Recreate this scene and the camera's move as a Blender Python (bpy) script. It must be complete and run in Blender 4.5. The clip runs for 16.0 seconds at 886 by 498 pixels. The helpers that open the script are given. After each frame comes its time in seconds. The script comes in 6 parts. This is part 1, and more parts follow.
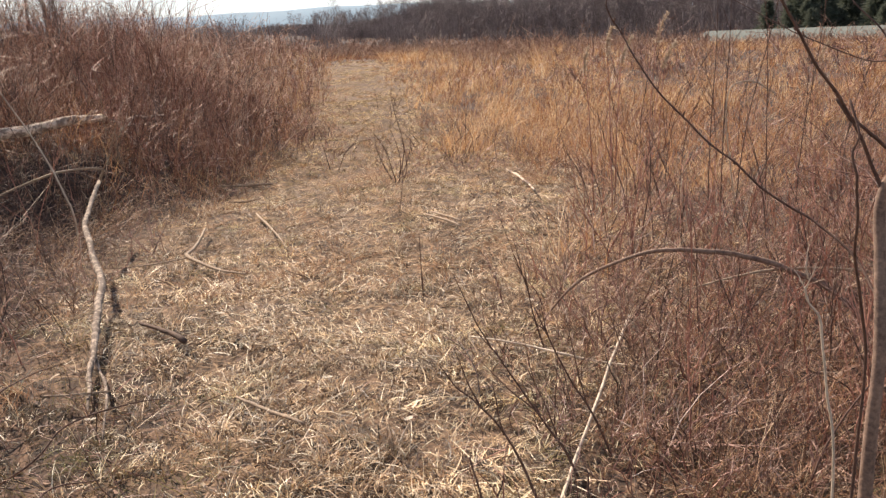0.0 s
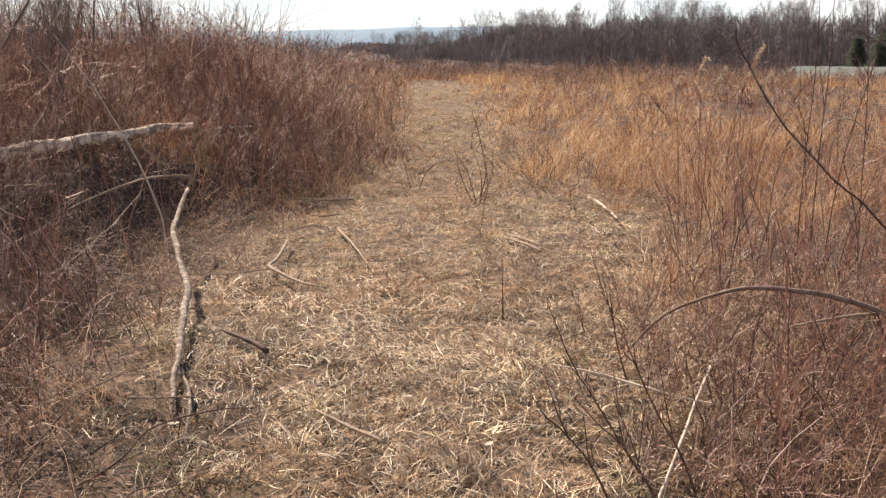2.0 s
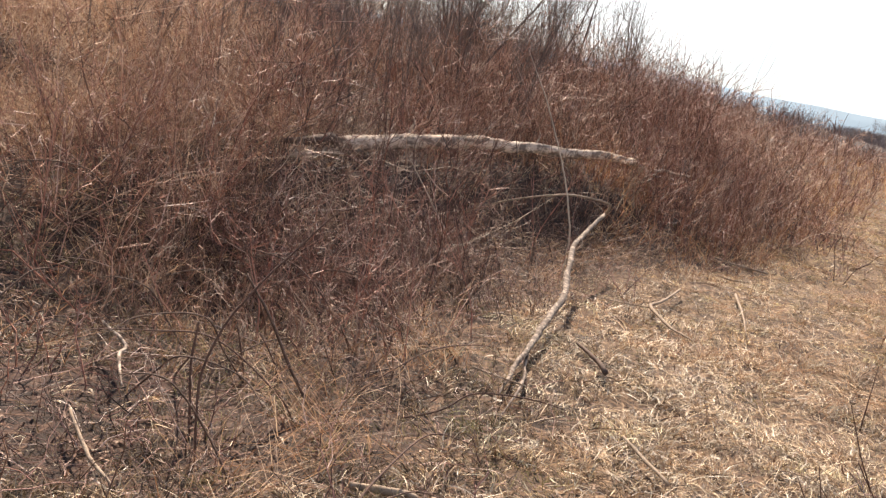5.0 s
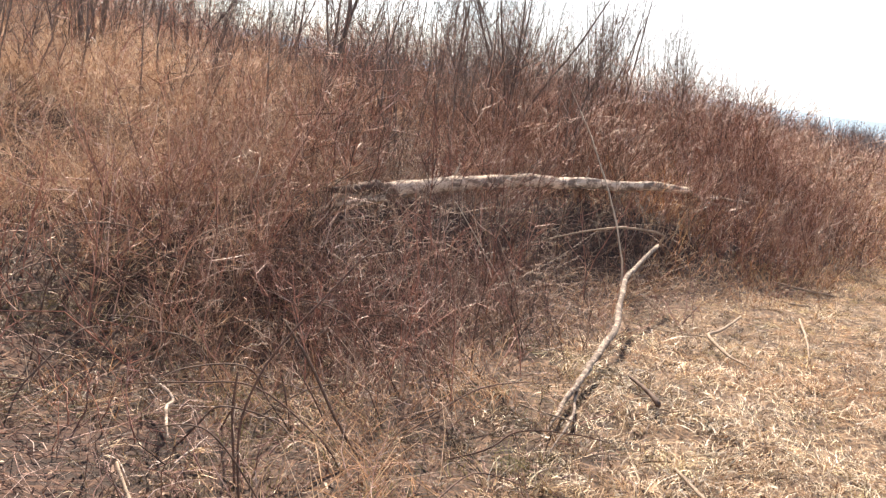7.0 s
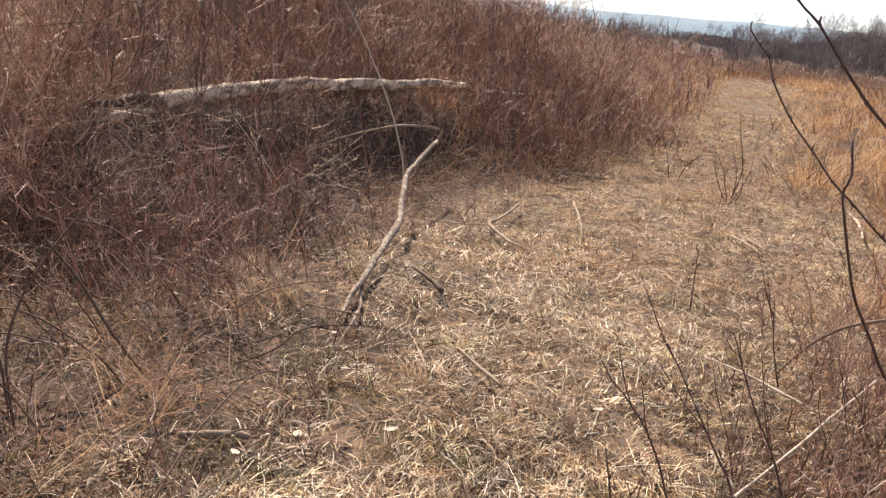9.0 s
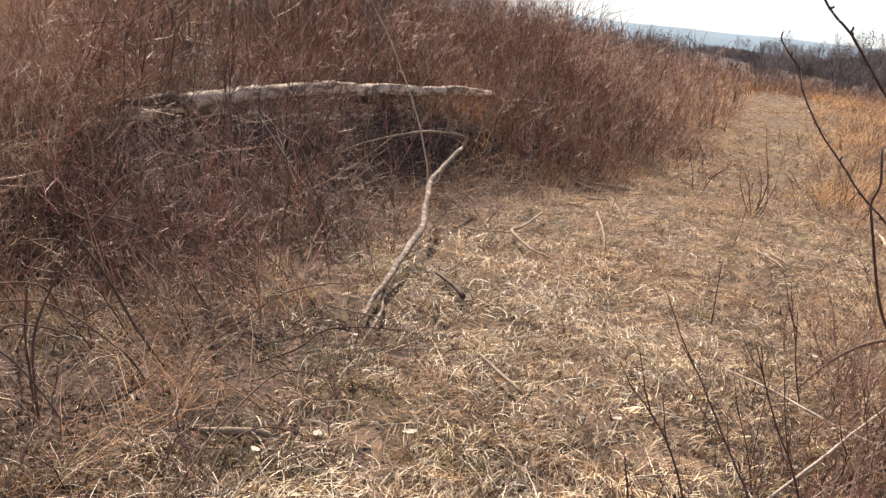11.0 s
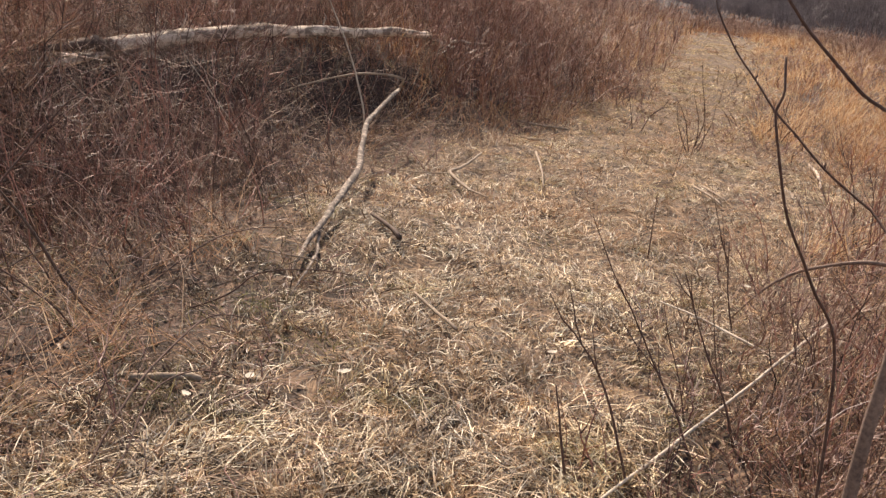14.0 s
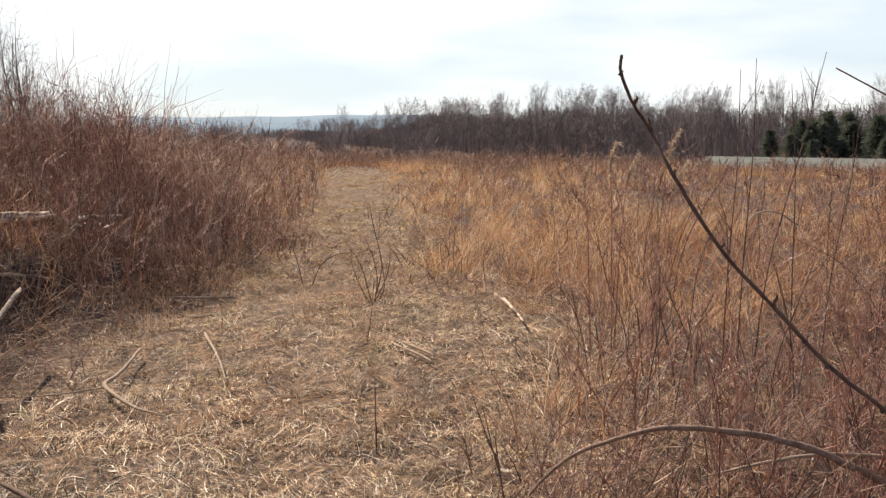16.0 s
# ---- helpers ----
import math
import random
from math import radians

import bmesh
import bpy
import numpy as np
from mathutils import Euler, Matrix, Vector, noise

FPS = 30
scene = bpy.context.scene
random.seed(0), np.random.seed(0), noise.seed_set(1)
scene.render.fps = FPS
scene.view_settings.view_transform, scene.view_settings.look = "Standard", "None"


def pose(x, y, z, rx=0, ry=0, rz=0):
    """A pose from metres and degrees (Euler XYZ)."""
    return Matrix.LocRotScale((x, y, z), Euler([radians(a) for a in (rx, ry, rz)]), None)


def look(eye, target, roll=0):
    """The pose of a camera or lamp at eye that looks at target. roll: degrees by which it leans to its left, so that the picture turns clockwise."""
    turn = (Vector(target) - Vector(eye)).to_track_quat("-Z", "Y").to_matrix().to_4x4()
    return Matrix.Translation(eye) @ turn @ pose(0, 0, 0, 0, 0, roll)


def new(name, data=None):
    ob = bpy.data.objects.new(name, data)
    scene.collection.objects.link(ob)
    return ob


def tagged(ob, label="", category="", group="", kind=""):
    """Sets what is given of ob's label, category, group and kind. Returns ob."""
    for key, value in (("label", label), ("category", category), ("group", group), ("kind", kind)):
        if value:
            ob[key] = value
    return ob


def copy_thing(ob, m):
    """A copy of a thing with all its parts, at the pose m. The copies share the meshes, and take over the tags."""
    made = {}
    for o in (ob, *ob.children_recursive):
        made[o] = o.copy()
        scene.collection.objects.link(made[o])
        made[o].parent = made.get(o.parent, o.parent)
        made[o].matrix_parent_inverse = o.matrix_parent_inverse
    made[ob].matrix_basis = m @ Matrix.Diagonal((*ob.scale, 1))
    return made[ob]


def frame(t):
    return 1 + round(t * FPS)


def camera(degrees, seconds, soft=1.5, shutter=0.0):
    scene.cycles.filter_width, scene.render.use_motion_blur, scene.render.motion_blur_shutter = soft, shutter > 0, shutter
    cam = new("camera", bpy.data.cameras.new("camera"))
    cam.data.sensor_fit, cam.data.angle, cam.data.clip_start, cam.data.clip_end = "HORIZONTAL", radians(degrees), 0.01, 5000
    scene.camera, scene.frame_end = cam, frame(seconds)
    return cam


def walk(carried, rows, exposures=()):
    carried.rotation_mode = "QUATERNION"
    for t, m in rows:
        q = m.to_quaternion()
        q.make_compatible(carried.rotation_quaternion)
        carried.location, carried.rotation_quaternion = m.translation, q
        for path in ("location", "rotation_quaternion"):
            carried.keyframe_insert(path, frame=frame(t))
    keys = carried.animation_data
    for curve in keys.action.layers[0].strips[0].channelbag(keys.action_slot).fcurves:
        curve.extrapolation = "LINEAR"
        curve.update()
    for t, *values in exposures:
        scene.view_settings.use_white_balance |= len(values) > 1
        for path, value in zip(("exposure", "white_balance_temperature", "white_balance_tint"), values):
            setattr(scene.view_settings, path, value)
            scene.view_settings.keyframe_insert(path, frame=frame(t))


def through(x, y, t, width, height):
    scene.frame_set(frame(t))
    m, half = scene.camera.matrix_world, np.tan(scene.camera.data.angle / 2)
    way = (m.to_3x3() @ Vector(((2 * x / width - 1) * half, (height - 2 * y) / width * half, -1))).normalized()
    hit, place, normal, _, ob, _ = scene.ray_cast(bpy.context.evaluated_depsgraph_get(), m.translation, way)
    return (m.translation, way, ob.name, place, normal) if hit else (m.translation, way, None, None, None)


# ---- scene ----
cam = camera(48.0, 16.0, 1.35)
PATH = [
    (0, look((0.600, 0.000, 1.570), (0.8474, 1.9360, 1.1335), -2.25)),
    (0.5, look((0.606, 0.014, 1.563), (0.8949, 1.9481, 1.1414), -1.60)),
    (1, look((0.589, 0.006, 1.581), (0.8973, 1.9368, 1.1604), -1.38)),
    (1.5, look((0.569, 0.007, 1.565), (0.8412, 1.9498, 1.1761), -0.91)),
    (2, look((0.524, 0.037, 1.569), (0.6343, 1.9950, 1.1780), 0.04)),
    (2.5, look((0.525, -0.016, 1.599), (0.4200, 1.9492, 1.2453), 1.47)),
    (3, look((0.524, 0.001, 1.583), (0.3239, 1.9611, 1.2381), 3.58)),
    (3.5, look((0.608, 0.016, 1.546), (0.3337, 1.9454, 1.0951), 6.09)),
    (4, look((0.699, -0.190, 1.527), (0.2539, 1.6972, 1.0370), 8.01)),
    (4.5, look((0.787, -0.267, 1.577), (0.1912, 1.5945, 1.1535), 11.00)),
    (5, look((0.891, -0.229, 1.580), (0.1578, 1.5891, 1.1849), 12.80)),
    (5.2, look((0.958, -0.183, 1.553), (0.1529, 1.6083, 1.1778), 12.42)),
    (7.3, look((1.063, -0.186, 1.600), (0.1976, 1.5867, 1.2713), 8.41)),
    (7.5, look((1.095, -0.184, 1.588), (0.2846, 1.6168, 1.2689), 7.38)),
    (8, look((1.134, -0.217, 1.592), (0.4853, 1.6463, 1.2629), 7.18)),
    (8.5, look((1.152, -0.192, 1.555), (0.6486, 1.6979, 1.1350), 7.06)),
    (9, look((1.136, -0.182, 1.559), (0.6651, 1.7061, 1.0984), 6.56)),
    (9.2, look((1.140, -0.196, 1.520), (0.6555, 1.6921, 1.0741), 6.72)),
    (11.5, look((1.131, -0.203, 1.553), (0.6180, 1.6757, 1.1006), 7.78)),
    (12, look((1.163, -0.185, 1.535), (0.6781, 1.6997, 1.0736), 7.11)),
    (12.5, look((1.165, -0.178, 1.519), (0.7068, 1.7067, 1.0332), 7.09)),
    (13, look((1.166, -0.175, 1.511), (0.7244, 1.7070, 0.9995), 7.43)),
    (13.5, look((1.172, -0.170, 1.510), (0.7494, 1.7114, 0.9782), 7.72)),
    (14, look((1.189, -0.162, 1.512), (0.7954, 1.7238, 0.9733), 7.10)),
    (14.5, look((1.200, -0.161, 1.515), (0.9408, 1.7588, 1.0178), 6.20)),
    (15, look((1.194, 0.044, 1.529), (1.1682, 2.0099, 1.1638), 3.60)),
    (15.2, look((1.135, 0.192, 1.500), (1.1580, 2.1634, 1.1640), 2.50)),
    (15.3, look((1.088, 0.312, 1.475), (1.1423, 2.2857, 1.1548), 2.17)),
    (15.4, look((1.029, 0.413, 1.466), (1.1248, 2.3870, 1.1559), 1.87)),
    (15.5, look((0.985, 0.522, 1.463), (1.0981, 2.4942, 1.1536), 1.55)),
    (15.6, look((0.938, 0.639, 1.479), (1.0927, 2.6123, 1.1949), 1.31)),
    (16, look((0.903, 1.026, 1.531), (1.1617, 2.9971, 1.3113), 0.60)),
]
EXPOSURES = [(0, 0.95), (1.5, 0.96), (3, 0.86), (4, 0.91), (5, 1.14), (6.2, 1.37), (7.3, 1.57), (7.6, 1.57), (8.2, 1.27), (9, 1.0), (12, 0.94), (14, 0.87), (14.5, 0.88), (15, 0.97), (15.5, 0.92), (16, 0.7)]
walk(cam, PATH, EXPOSURES)
rng = np.random.default_rng(11)

# ---- world and sun ----
SUN_AZ, SUN_EL = radians(34), radians(44)      # to the left of straight ahead, above the horizon
world = bpy.data.worlds.new("sky")
scene.world = world
world.use_nodes = True
wn = world.node_tree
sky = wn.nodes.new("ShaderNodeTexSky")
sky.sky_type, sky.sun_disc = "NISHITA", False
sky.sun_elevation, sky.sun_rotation = SUN_EL, -SUN_AZ
sky.air_density, sky.dust_density, sky.ozone_density = 0.9, 0.5, 0.6
# thin high cloud, almost closed, over the blue
tc = wn.nodes.new("ShaderNodeTexCoord")
mp = wn.nodes.new("ShaderNodeMapping")
mp.inputs["Scale"].default_value = (1.0, 1.0, 4.5)
cl = wn.nodes.new("ShaderNodeTexNoise")
cl.inputs["Scale"].default_value, cl.inputs["Detail"].default_value = 1.6, 5.0
cr = wn.nodes.new("ShaderNodeValToRGB")
cr.color_ramp.elements[0].position, cr.color_ramp.elements[0].color = 0.4, (0.5, 0.5, 0.5, 1)
cr.color_ramp.elements[1].position, cr.color_ramp.elements[1].color = 0.62, (0.92, 0.92, 0.92, 1)
mixc = wn.nodes.new("ShaderNodeMix")
mixc.data_type = "RGBA"
veil = wn.nodes.new("ShaderNodeTexNoise")
veil.inputs["Scale"].default_value, veil.inputs["Detail"].default_value = 2.7, 4.0
vr = wn.nodes.new("ShaderNodeValToRGB")
vr.color_ramp.elements[0].position, vr.color_ramp.elements[0].color = 0.38, (8.2, 9.1, 9.8, 1)
vr.color_ramp.elements[1].position, vr.color_ramp.elements[1].color = 0.58, (11.2, 11.3, 11.4, 1)
wn.links.new(mp.outputs[0], veil.inputs["Vector"])
wn.links.new(veil.outputs[0], vr.inputs[0])
wn.links.new(vr.outputs[0], mixc.inputs[7])
wn.links.new(tc.outputs["Generated"], mp.inputs[0])
wn.links.new(mp.outputs[0], cl.inputs["Vector"])
wn.links.new(cl.outputs[0], cr.inputs[0])
# the haze lies low: overhead it thins out to blue
sp = wn.nodes.new("ShaderNodeSeparateXYZ")
wn.links.new(tc.outputs["Generated"], sp.inputs[0])
thin = wn.nodes.new("ShaderNodeMapRange")
thin.inputs["From Min"].default_value, thin.inputs["From Max"].default_value = 0.14, 0.5
thin.inputs["To Min"].default_value, thin.inputs["To Max"].default_value = 1.0, 0.08
wn.links.new(sp.outputs["Z"], thin.inputs["Value"])
both = wn.nodes.new("ShaderNodeMath")
both.operation = "MULTIPLY"
wn.links.new(cr.outputs[0], both.inputs[0])
wn.links.new(thin.outputs[0], both.inputs[1])
wn.links.new(both.outputs[0], mixc.inputs[0])
wn.links.new(sky.outputs[0], mixc.inputs[6])
wn.links.new(mixc.outputs[2], wn.nodes["Background"].inputs[0])
wn.nodes["Background"].inputs[1].default_value = 0.065
sun_dir = Vector((-math.sin(SUN_AZ) * math.cos(SUN_EL), math.cos(SUN_AZ) * math.cos(SUN_EL), math.sin(SUN_EL)))
sun = new("sun", bpy.data.lights.new("sun", "SUN"))
sun.data.energy, sun.data.angle, sun.data.color = 5.0, radians(0.6), (1.0, 0.835, 0.668)
sun.matrix_world = look(sun_dir * 50, (0, 0, 0))


# ---- materials ----
def shader(name):
    m = bpy.data.materials.new(name)
    m.use_nodes = True
    t = m.node_tree
    return m, t, t.nodes["Principled BSDF"]


def ramp(t, stops, source):
    r = t.nodes.new("ShaderNodeValToRGB")
    el = r.color_ramp.elements
    el[0].position, el[0].color = stops[0][0], (*stops[0][1], 1)
    el[1].position, el[1].color = stops[-1][0], (*stops[-1][1], 1)
    for p, c in stops[1:-1]:
        e = el.new(p)
        e.color = (*c, 1)
    t.links.new(source, r.inputs[0])
    return r.outputs[0]


def noise_node(t, scale, detail=3.0, rough=0.6, stretch=None, turn=0.0):
    co = t.nodes.new("ShaderNodeNewGeometry").outputs["Position"]
    if stretch:
        mp = t.nodes.new("ShaderNodeMapping")
        mp.vector_type = "TEXTURE"              # turns first, then stretches
        mp.inputs["Scale"].default_value = tuple(1 / s for s in stretch)
        mp.inputs["Rotation"].default_value = (0, 0, turn)
        t.links.new(co, mp.inputs[0])
        co = mp.outputs[0]
    n = t.nodes.new("ShaderNodeTexNoise")
    n.inputs["Scale"].default_value, n.inputs["Detail"].default_value, n.inputs["Roughness"].default_value = scale, detail, rough
    t.links.new(co, n.inputs["Vector"])
    return n.outputs[0]


def mixed(t, fac, a, b, mode="MIX"):
    n = t.nodes.new("ShaderNodeMix")
    n.data_type, n.blend_type = "RGBA", mode
    for k, v in ((0, fac), (6, a), (7, b)):
        if isinstance(v, (int, float)):
            n.inputs[k].default_value = v
        elif isinstance(v, tuple):
            n.inputs[k].default_value = (*v, 1)
        else:
            t.links.new(v, n.inputs[k])
    return n.outputs[2]


def bumped(t, b, height, strength, distance):
    n = t.nodes.new("ShaderNodeBump")
    n.inputs["Strength"].default_value, n.inputs["Distance"].default_value = strength, distance
    t.links.new(height, n.inputs["Height"])
    t.links.new(n.outputs[0], b.inputs["Normal"])


def strand_material(name, stops, through=0.0, patch=0.35, rough=0.75, grid=0.9, mossy=0.0, blotch=0.0):
    """Stems and blades: a colour of its own for each strand, drifting in patches over the ground."""
    m, t, b = shader(name)
    isl = t.nodes.new("ShaderNodeNewGeometry").outputs["Random Per Island"]
    big = noise_node(t, grid, 4.0, 0.7)
    ad = t.nodes.new("ShaderNodeMath")
    ad.operation, ad.use_clamp = "MULTIPLY_ADD", True
    sh = t.nodes.new("ShaderNodeMath")
    sh.operation = "SUBTRACT"
    t.links.new(big, sh.inputs[0])
    sh.inputs[1].default_value = 0.5
    t.links.new(sh.outputs[0], ad.inputs[0])
    ad.inputs[1].default_value = patch * 2
    t.links.new(isl, ad.inputs[2])
    col = ramp(t, stops, ad.outputs[0])
    grain = noise_node(t, 60, 2.0)
    g = ramp(t, ((0.3, (0.75, 0.75, 0.75)), (0.7, (1.15, 1.12, 1.1))), grain)
    col = mixed(t, 1.0, col, g, "MULTIPLY")
    if blotch:                                  # weathered darker and paler over larger stretches
        wide = ramp(t, ((0.36, (1 - blotch, 1 - blotch, 1 - blotch)), (0.64, (1.1, 1.1, 1.08))), noise_node(t, 1.1, 3.0, 0.6))
        col = mixed(t, 1.0, col, wide, "MULTIPLY")
        spots = ramp(t, ((0.4, (1 - blotch, 1 - blotch, 1 - blotch)), (0.58, (1.08, 1.08, 1.06))), noise_node(t, 6.5, 2.0, 0.6))
        col = mixed(t, 1.0, col, spots, "MULTIPLY")
        fine = ramp(t, ((0.42, (1 - blotch, 1 - blotch, 1 - blotch)), (0.56, (1.14, 1.14, 1.12))), noise_node(t, 17, 2.0, 0.6))
        col = mixed(t, 1.0, col, fine, "MULTIPLY")
    if mossy:                                   # patches where the strands are still a little green
        where = ramp(t, ((0.52, (0, 0, 0)), (0.66, (mossy, mossy, mossy))), noise_node(t, 1.9, 3.0, 0.6))
        col = mixed(t, where, col, mixed(t, 1.0, col, (0.72, 0.95, 0.5), "MULTIPLY"))
    t.links.new(col, b.inputs["Base Color"])
    b.inputs["Roughness"].default_value = rough
    if through:
        tr = t.nodes.new("ShaderNodeBsdfTranslucent")
        t.links.new(col, tr.inputs[0])
        mx = t.nodes.new("ShaderNodeMixShader")
        mx.inputs[0].default_value = through
        t.links.new(b.outputs[0], mx.inputs[1])
        t.links.new(tr.outputs[0], mx.inputs[2])
        t.links.new(mx.outputs[0], t.nodes["Material Output"].inputs[0])
    return m


def bark_material(name, dark, light, scale, spots=0.5, rough=0.85, mottle=0.45, grain=None, mid=0.5):
    m, t, b = shader(name)
    n1 = noise_node(t, scale, 4.0, 0.65, grain)
    n2 = noise_node(t, scale * 4, 3.0, 0.7, grain)
    col = ramp(t, ((mid - spots / 2 * 0.5, dark), (mid + spots / 2 * 0.5, light)), n1)
    col = mixed(t, mottle, col, ramp(t, ((0.35, tuple(c * 0.55 for c in light)), (0.65, tuple(min(1, c * 1.15) for c in light))), n2), "MIX")
    t.links.new(col, b.inputs["Base Color"])
    b.inputs["Roughness"].default_value = rough
    bumped(t, b, n2, 0.6, 0.004)
    return m


M_STRAW = strand_material("dry_straw", ((0.0, (0.06, 0.034, 0.024)), (0.25, (0.2, 0.125, 0.09)), (0.45, (0.56, 0.37, 0.212)), (0.65, (0.87, 0.67, 0.435)), (1.0, (0.97, 0.865, 0.67))), 0.12, 0.5, 0.48, 2.6, 0.22, 0.32)
M_CANE = strand_material("red_brown_cane", ((0.0, (0.055, 0.022, 0.017)), (0.33, (0.18, 0.072, 0.052)), (0.6, (0.38, 0.17, 0.12)), (0.85, (0.5, 0.28, 0.205)), (1.0, (0.68, 0.52, 0.44))), 0.0, 0.75, 0.5, 3.2)
M_MEADOW = strand_material("trodden_meadow_grass", ((0.0, (0.22, 0.135, 0.065)), (0.3, (0.49, 0.32, 0.165)), (0.65, (0.79, 0.575, 0.33)), (1.0, (0.92, 0.76, 0.48))), 0.3, 0.75, 0.85, 2.2, 0.45, 0.4)
M_RUSTCANE = strand_material("rusty_far_brush", ((0.0, (0.13, 0.068, 0.05)), (0.4, (0.3, 0.16, 0.11)), (0.75, (0.47, 0.28, 0.19)), (1.0, (0.65, 0.46, 0.33))), 0.0, 0.7, 0.7, 0.7)
M_SHRUB = strand_material("dark_shrub_bark", ((0.0, (0.05, 0.03, 0.025)), (0.5, (0.13, 0.08, 0.066)), (0.85, (0.26, 0.18, 0.15)), (1.0, (0.45, 0.36, 0.31))), 0.0, 0.4, 0.6, 3.0)
M_BRUSHTAN = strand_material("weathered_tan_cane", ((0.0, (0.085, 0.05, 0.036)), (0.35, (0.22, 0.13, 0.09)), (0.7, (0.43, 0.285, 0.2)), (1.0, (0.72, 0.57, 0.44))), 0.0, 0.6, 0.55, 4.0)
M_DULL = strand_material("dull_winter_grass", ((0.0, (0.042, 0.029, 0.018)), (0.35, (0.12, 0.085, 0.05)), (0.7, (0.28, 0.21, 0.13)), (1.0, (0.58, 0.47, 0.33))), 0.25, 0.55, 0.5, 5.0, 0.7, 0.25)
M_PURPLE = strand_material("purple_brown_cane", ((0.0, (0.035, 0.017, 0.016)), (0.25, (0.16, 0.074, 0.062)), (0.5, (0.32, 0.162, 0.13)), (0.8, (0.49, 0.32, 0.265)), (1.0, (0.74, 0.62, 0.55))), 0.0, 0.45, 0.55)
M_TUFT = strand_material("bleached_tuft", ((0.0, (0.2, 0.112, 0.075)), (0.3, (0.53, 0.355, 0.225)), (0.7, (0.86, 0.655, 0.455)), (1.0, (0.97, 0.87, 0.71))), 0.14, 0.45, 0.52, 1.5, 0.25, 0.25)
M_GREYCANE = strand_material("grey_brown_cane", ((0.0, (0.03, 0.016, 0.012)), (0.45, (0.12, 0.065, 0.046)), (0.75, (0.31, 0.19, 0.135)), (1.0, (0.62, 0.47, 0.36))), 0.0, 0.6, 0.6, 3.2)
M_TANCANE = strand_material("tan_brown_cane", ((0.0, (0.1, 0.045, 0.03)), (0.35, (0.29, 0.135, 0.085)), (0.7, (0.52, 0.28, 0.178)), (1.0, (0.74, 0.55, 0.41))), 0.0, 0.75, 0.55, 3.2)
M_PALE = strand_material("bleached_cane", ((0.0, (0.22, 0.16, 0.115)), (0.6, (0.44, 0.35, 0.26)), (1.0, (0.66, 0.57, 0.46))), 0.1, 0.35, 0.5)
M_SEDGE = strand_material("broomsedge_gold", ((0.0, (0.2, 0.085, 0.035)), (0.3, (0.5, 0.25, 0.1)), (0.65, (0.76, 0.49, 0.245)), (1.0, (0.9, 0.73, 0.49))), 0.4, 0.8, 0.6, 2.4)
M_RUST = strand_material("rusty_field_weeds", ((0.0, (0.12, 0.045, 0.027)), (0.5, (0.37, 0.16, 0.073)), (0.85, (0.58, 0.3, 0.135)), (1.0, (0.74, 0.52, 0.29))), 0.3, 0.8, 0.65, 1.8)
M_TAN = strand_material("tan_dead_grass", ((0.0, (0.14, 0.068, 0.042)), (0.4, (0.38, 0.21, 0.12)), (0.8, (0.6, 0.39, 0.235)), (1.0, (0.78, 0.6, 0.43))), 0.35, 0.7, 0.6, 2.5)
M_SLOPE = strand_material("sunlit_slope_grass", ((0.0, (0.16, 0.085, 0.055)), (0.35, (0.4, 0.24, 0.15)), (0.75, (0.62, 0.425, 0.28)), (1.0, (0.82, 0.66, 0.5))), 0.35, 0.75, 0.6, 2.6)
M_GREEN = strand_material("fresh_grass", ((0.0, (0.12, 0.1, 0.04)), (0.5, (0.2, 0.18, 0.07)), (1.0, (0.4, 0.34, 0.16))), 0.3)
M_LEAF = strand_material("dead_leaf", ((0.0, (0.05, 0.024, 0.016)), (0.6, (0.14, 0.068, 0.043)), (0.9, (0.28, 0.17, 0.115)), (1.0, (0.55, 0.45, 0.34))), 0.1)
# grey bark, paled in its base colours to stand in for distance haze
M_WOODS = strand_material("haze_paled_wood", ((0.0, (0.115, 0.094, 0.098)), (0.5, (0.19, 0.155, 0.157)), (0.85, (0.27, 0.225, 0.224)), (1.0, (0.36, 0.31, 0.3))), 0.0, 0.5)
# needle green lightened and greyed: the haze before the conifers is in the colour
M_PINE = strand_material("haze_paled_needles", ((0.0, (0.075, 0.09, 0.07)), (0.6, (0.12, 0.14, 0.105)), (1.0, (0.17, 0.19, 0.14))), 0.35, rough=0.9)
M_LOG = bark_material("bleached_log_wood", (0.1, 0.062, 0.045), (0.58, 0.46, 0.36), 9, 0.18, mottle=0.2, grain=(1.6, 0.45, 1.6), mid=0.5)
M_BIRCH = bark_material("peeling_pale_bark", (0.095, 0.066, 0.052), (0.37, 0.295, 0.235), 32, 0.16, mottle=0.2, grain=(1.0, 0.7, 1.0), mid=0.53)
M_TWIG = bark_material("dark_twig_bark", (0.045, 0.024, 0.019), (0.14, 0.078, 0.058), 30, 0.6)
M_SAPLING = bark_material("brown_sapling_bark", (0.085, 0.052, 0.04), (0.27, 0.18, 0.135), 28, 0.6)
M_STICK = bark_material("weathered_stick", (0.13, 0.085, 0.06), (0.38, 0.29, 0.21), 22, 0.6)
M_DARKLOG = bark_material("rotten_branch_bark", (0.035, 0.02, 0.015), (0.13, 0.08, 0.058), 18, 0.4)


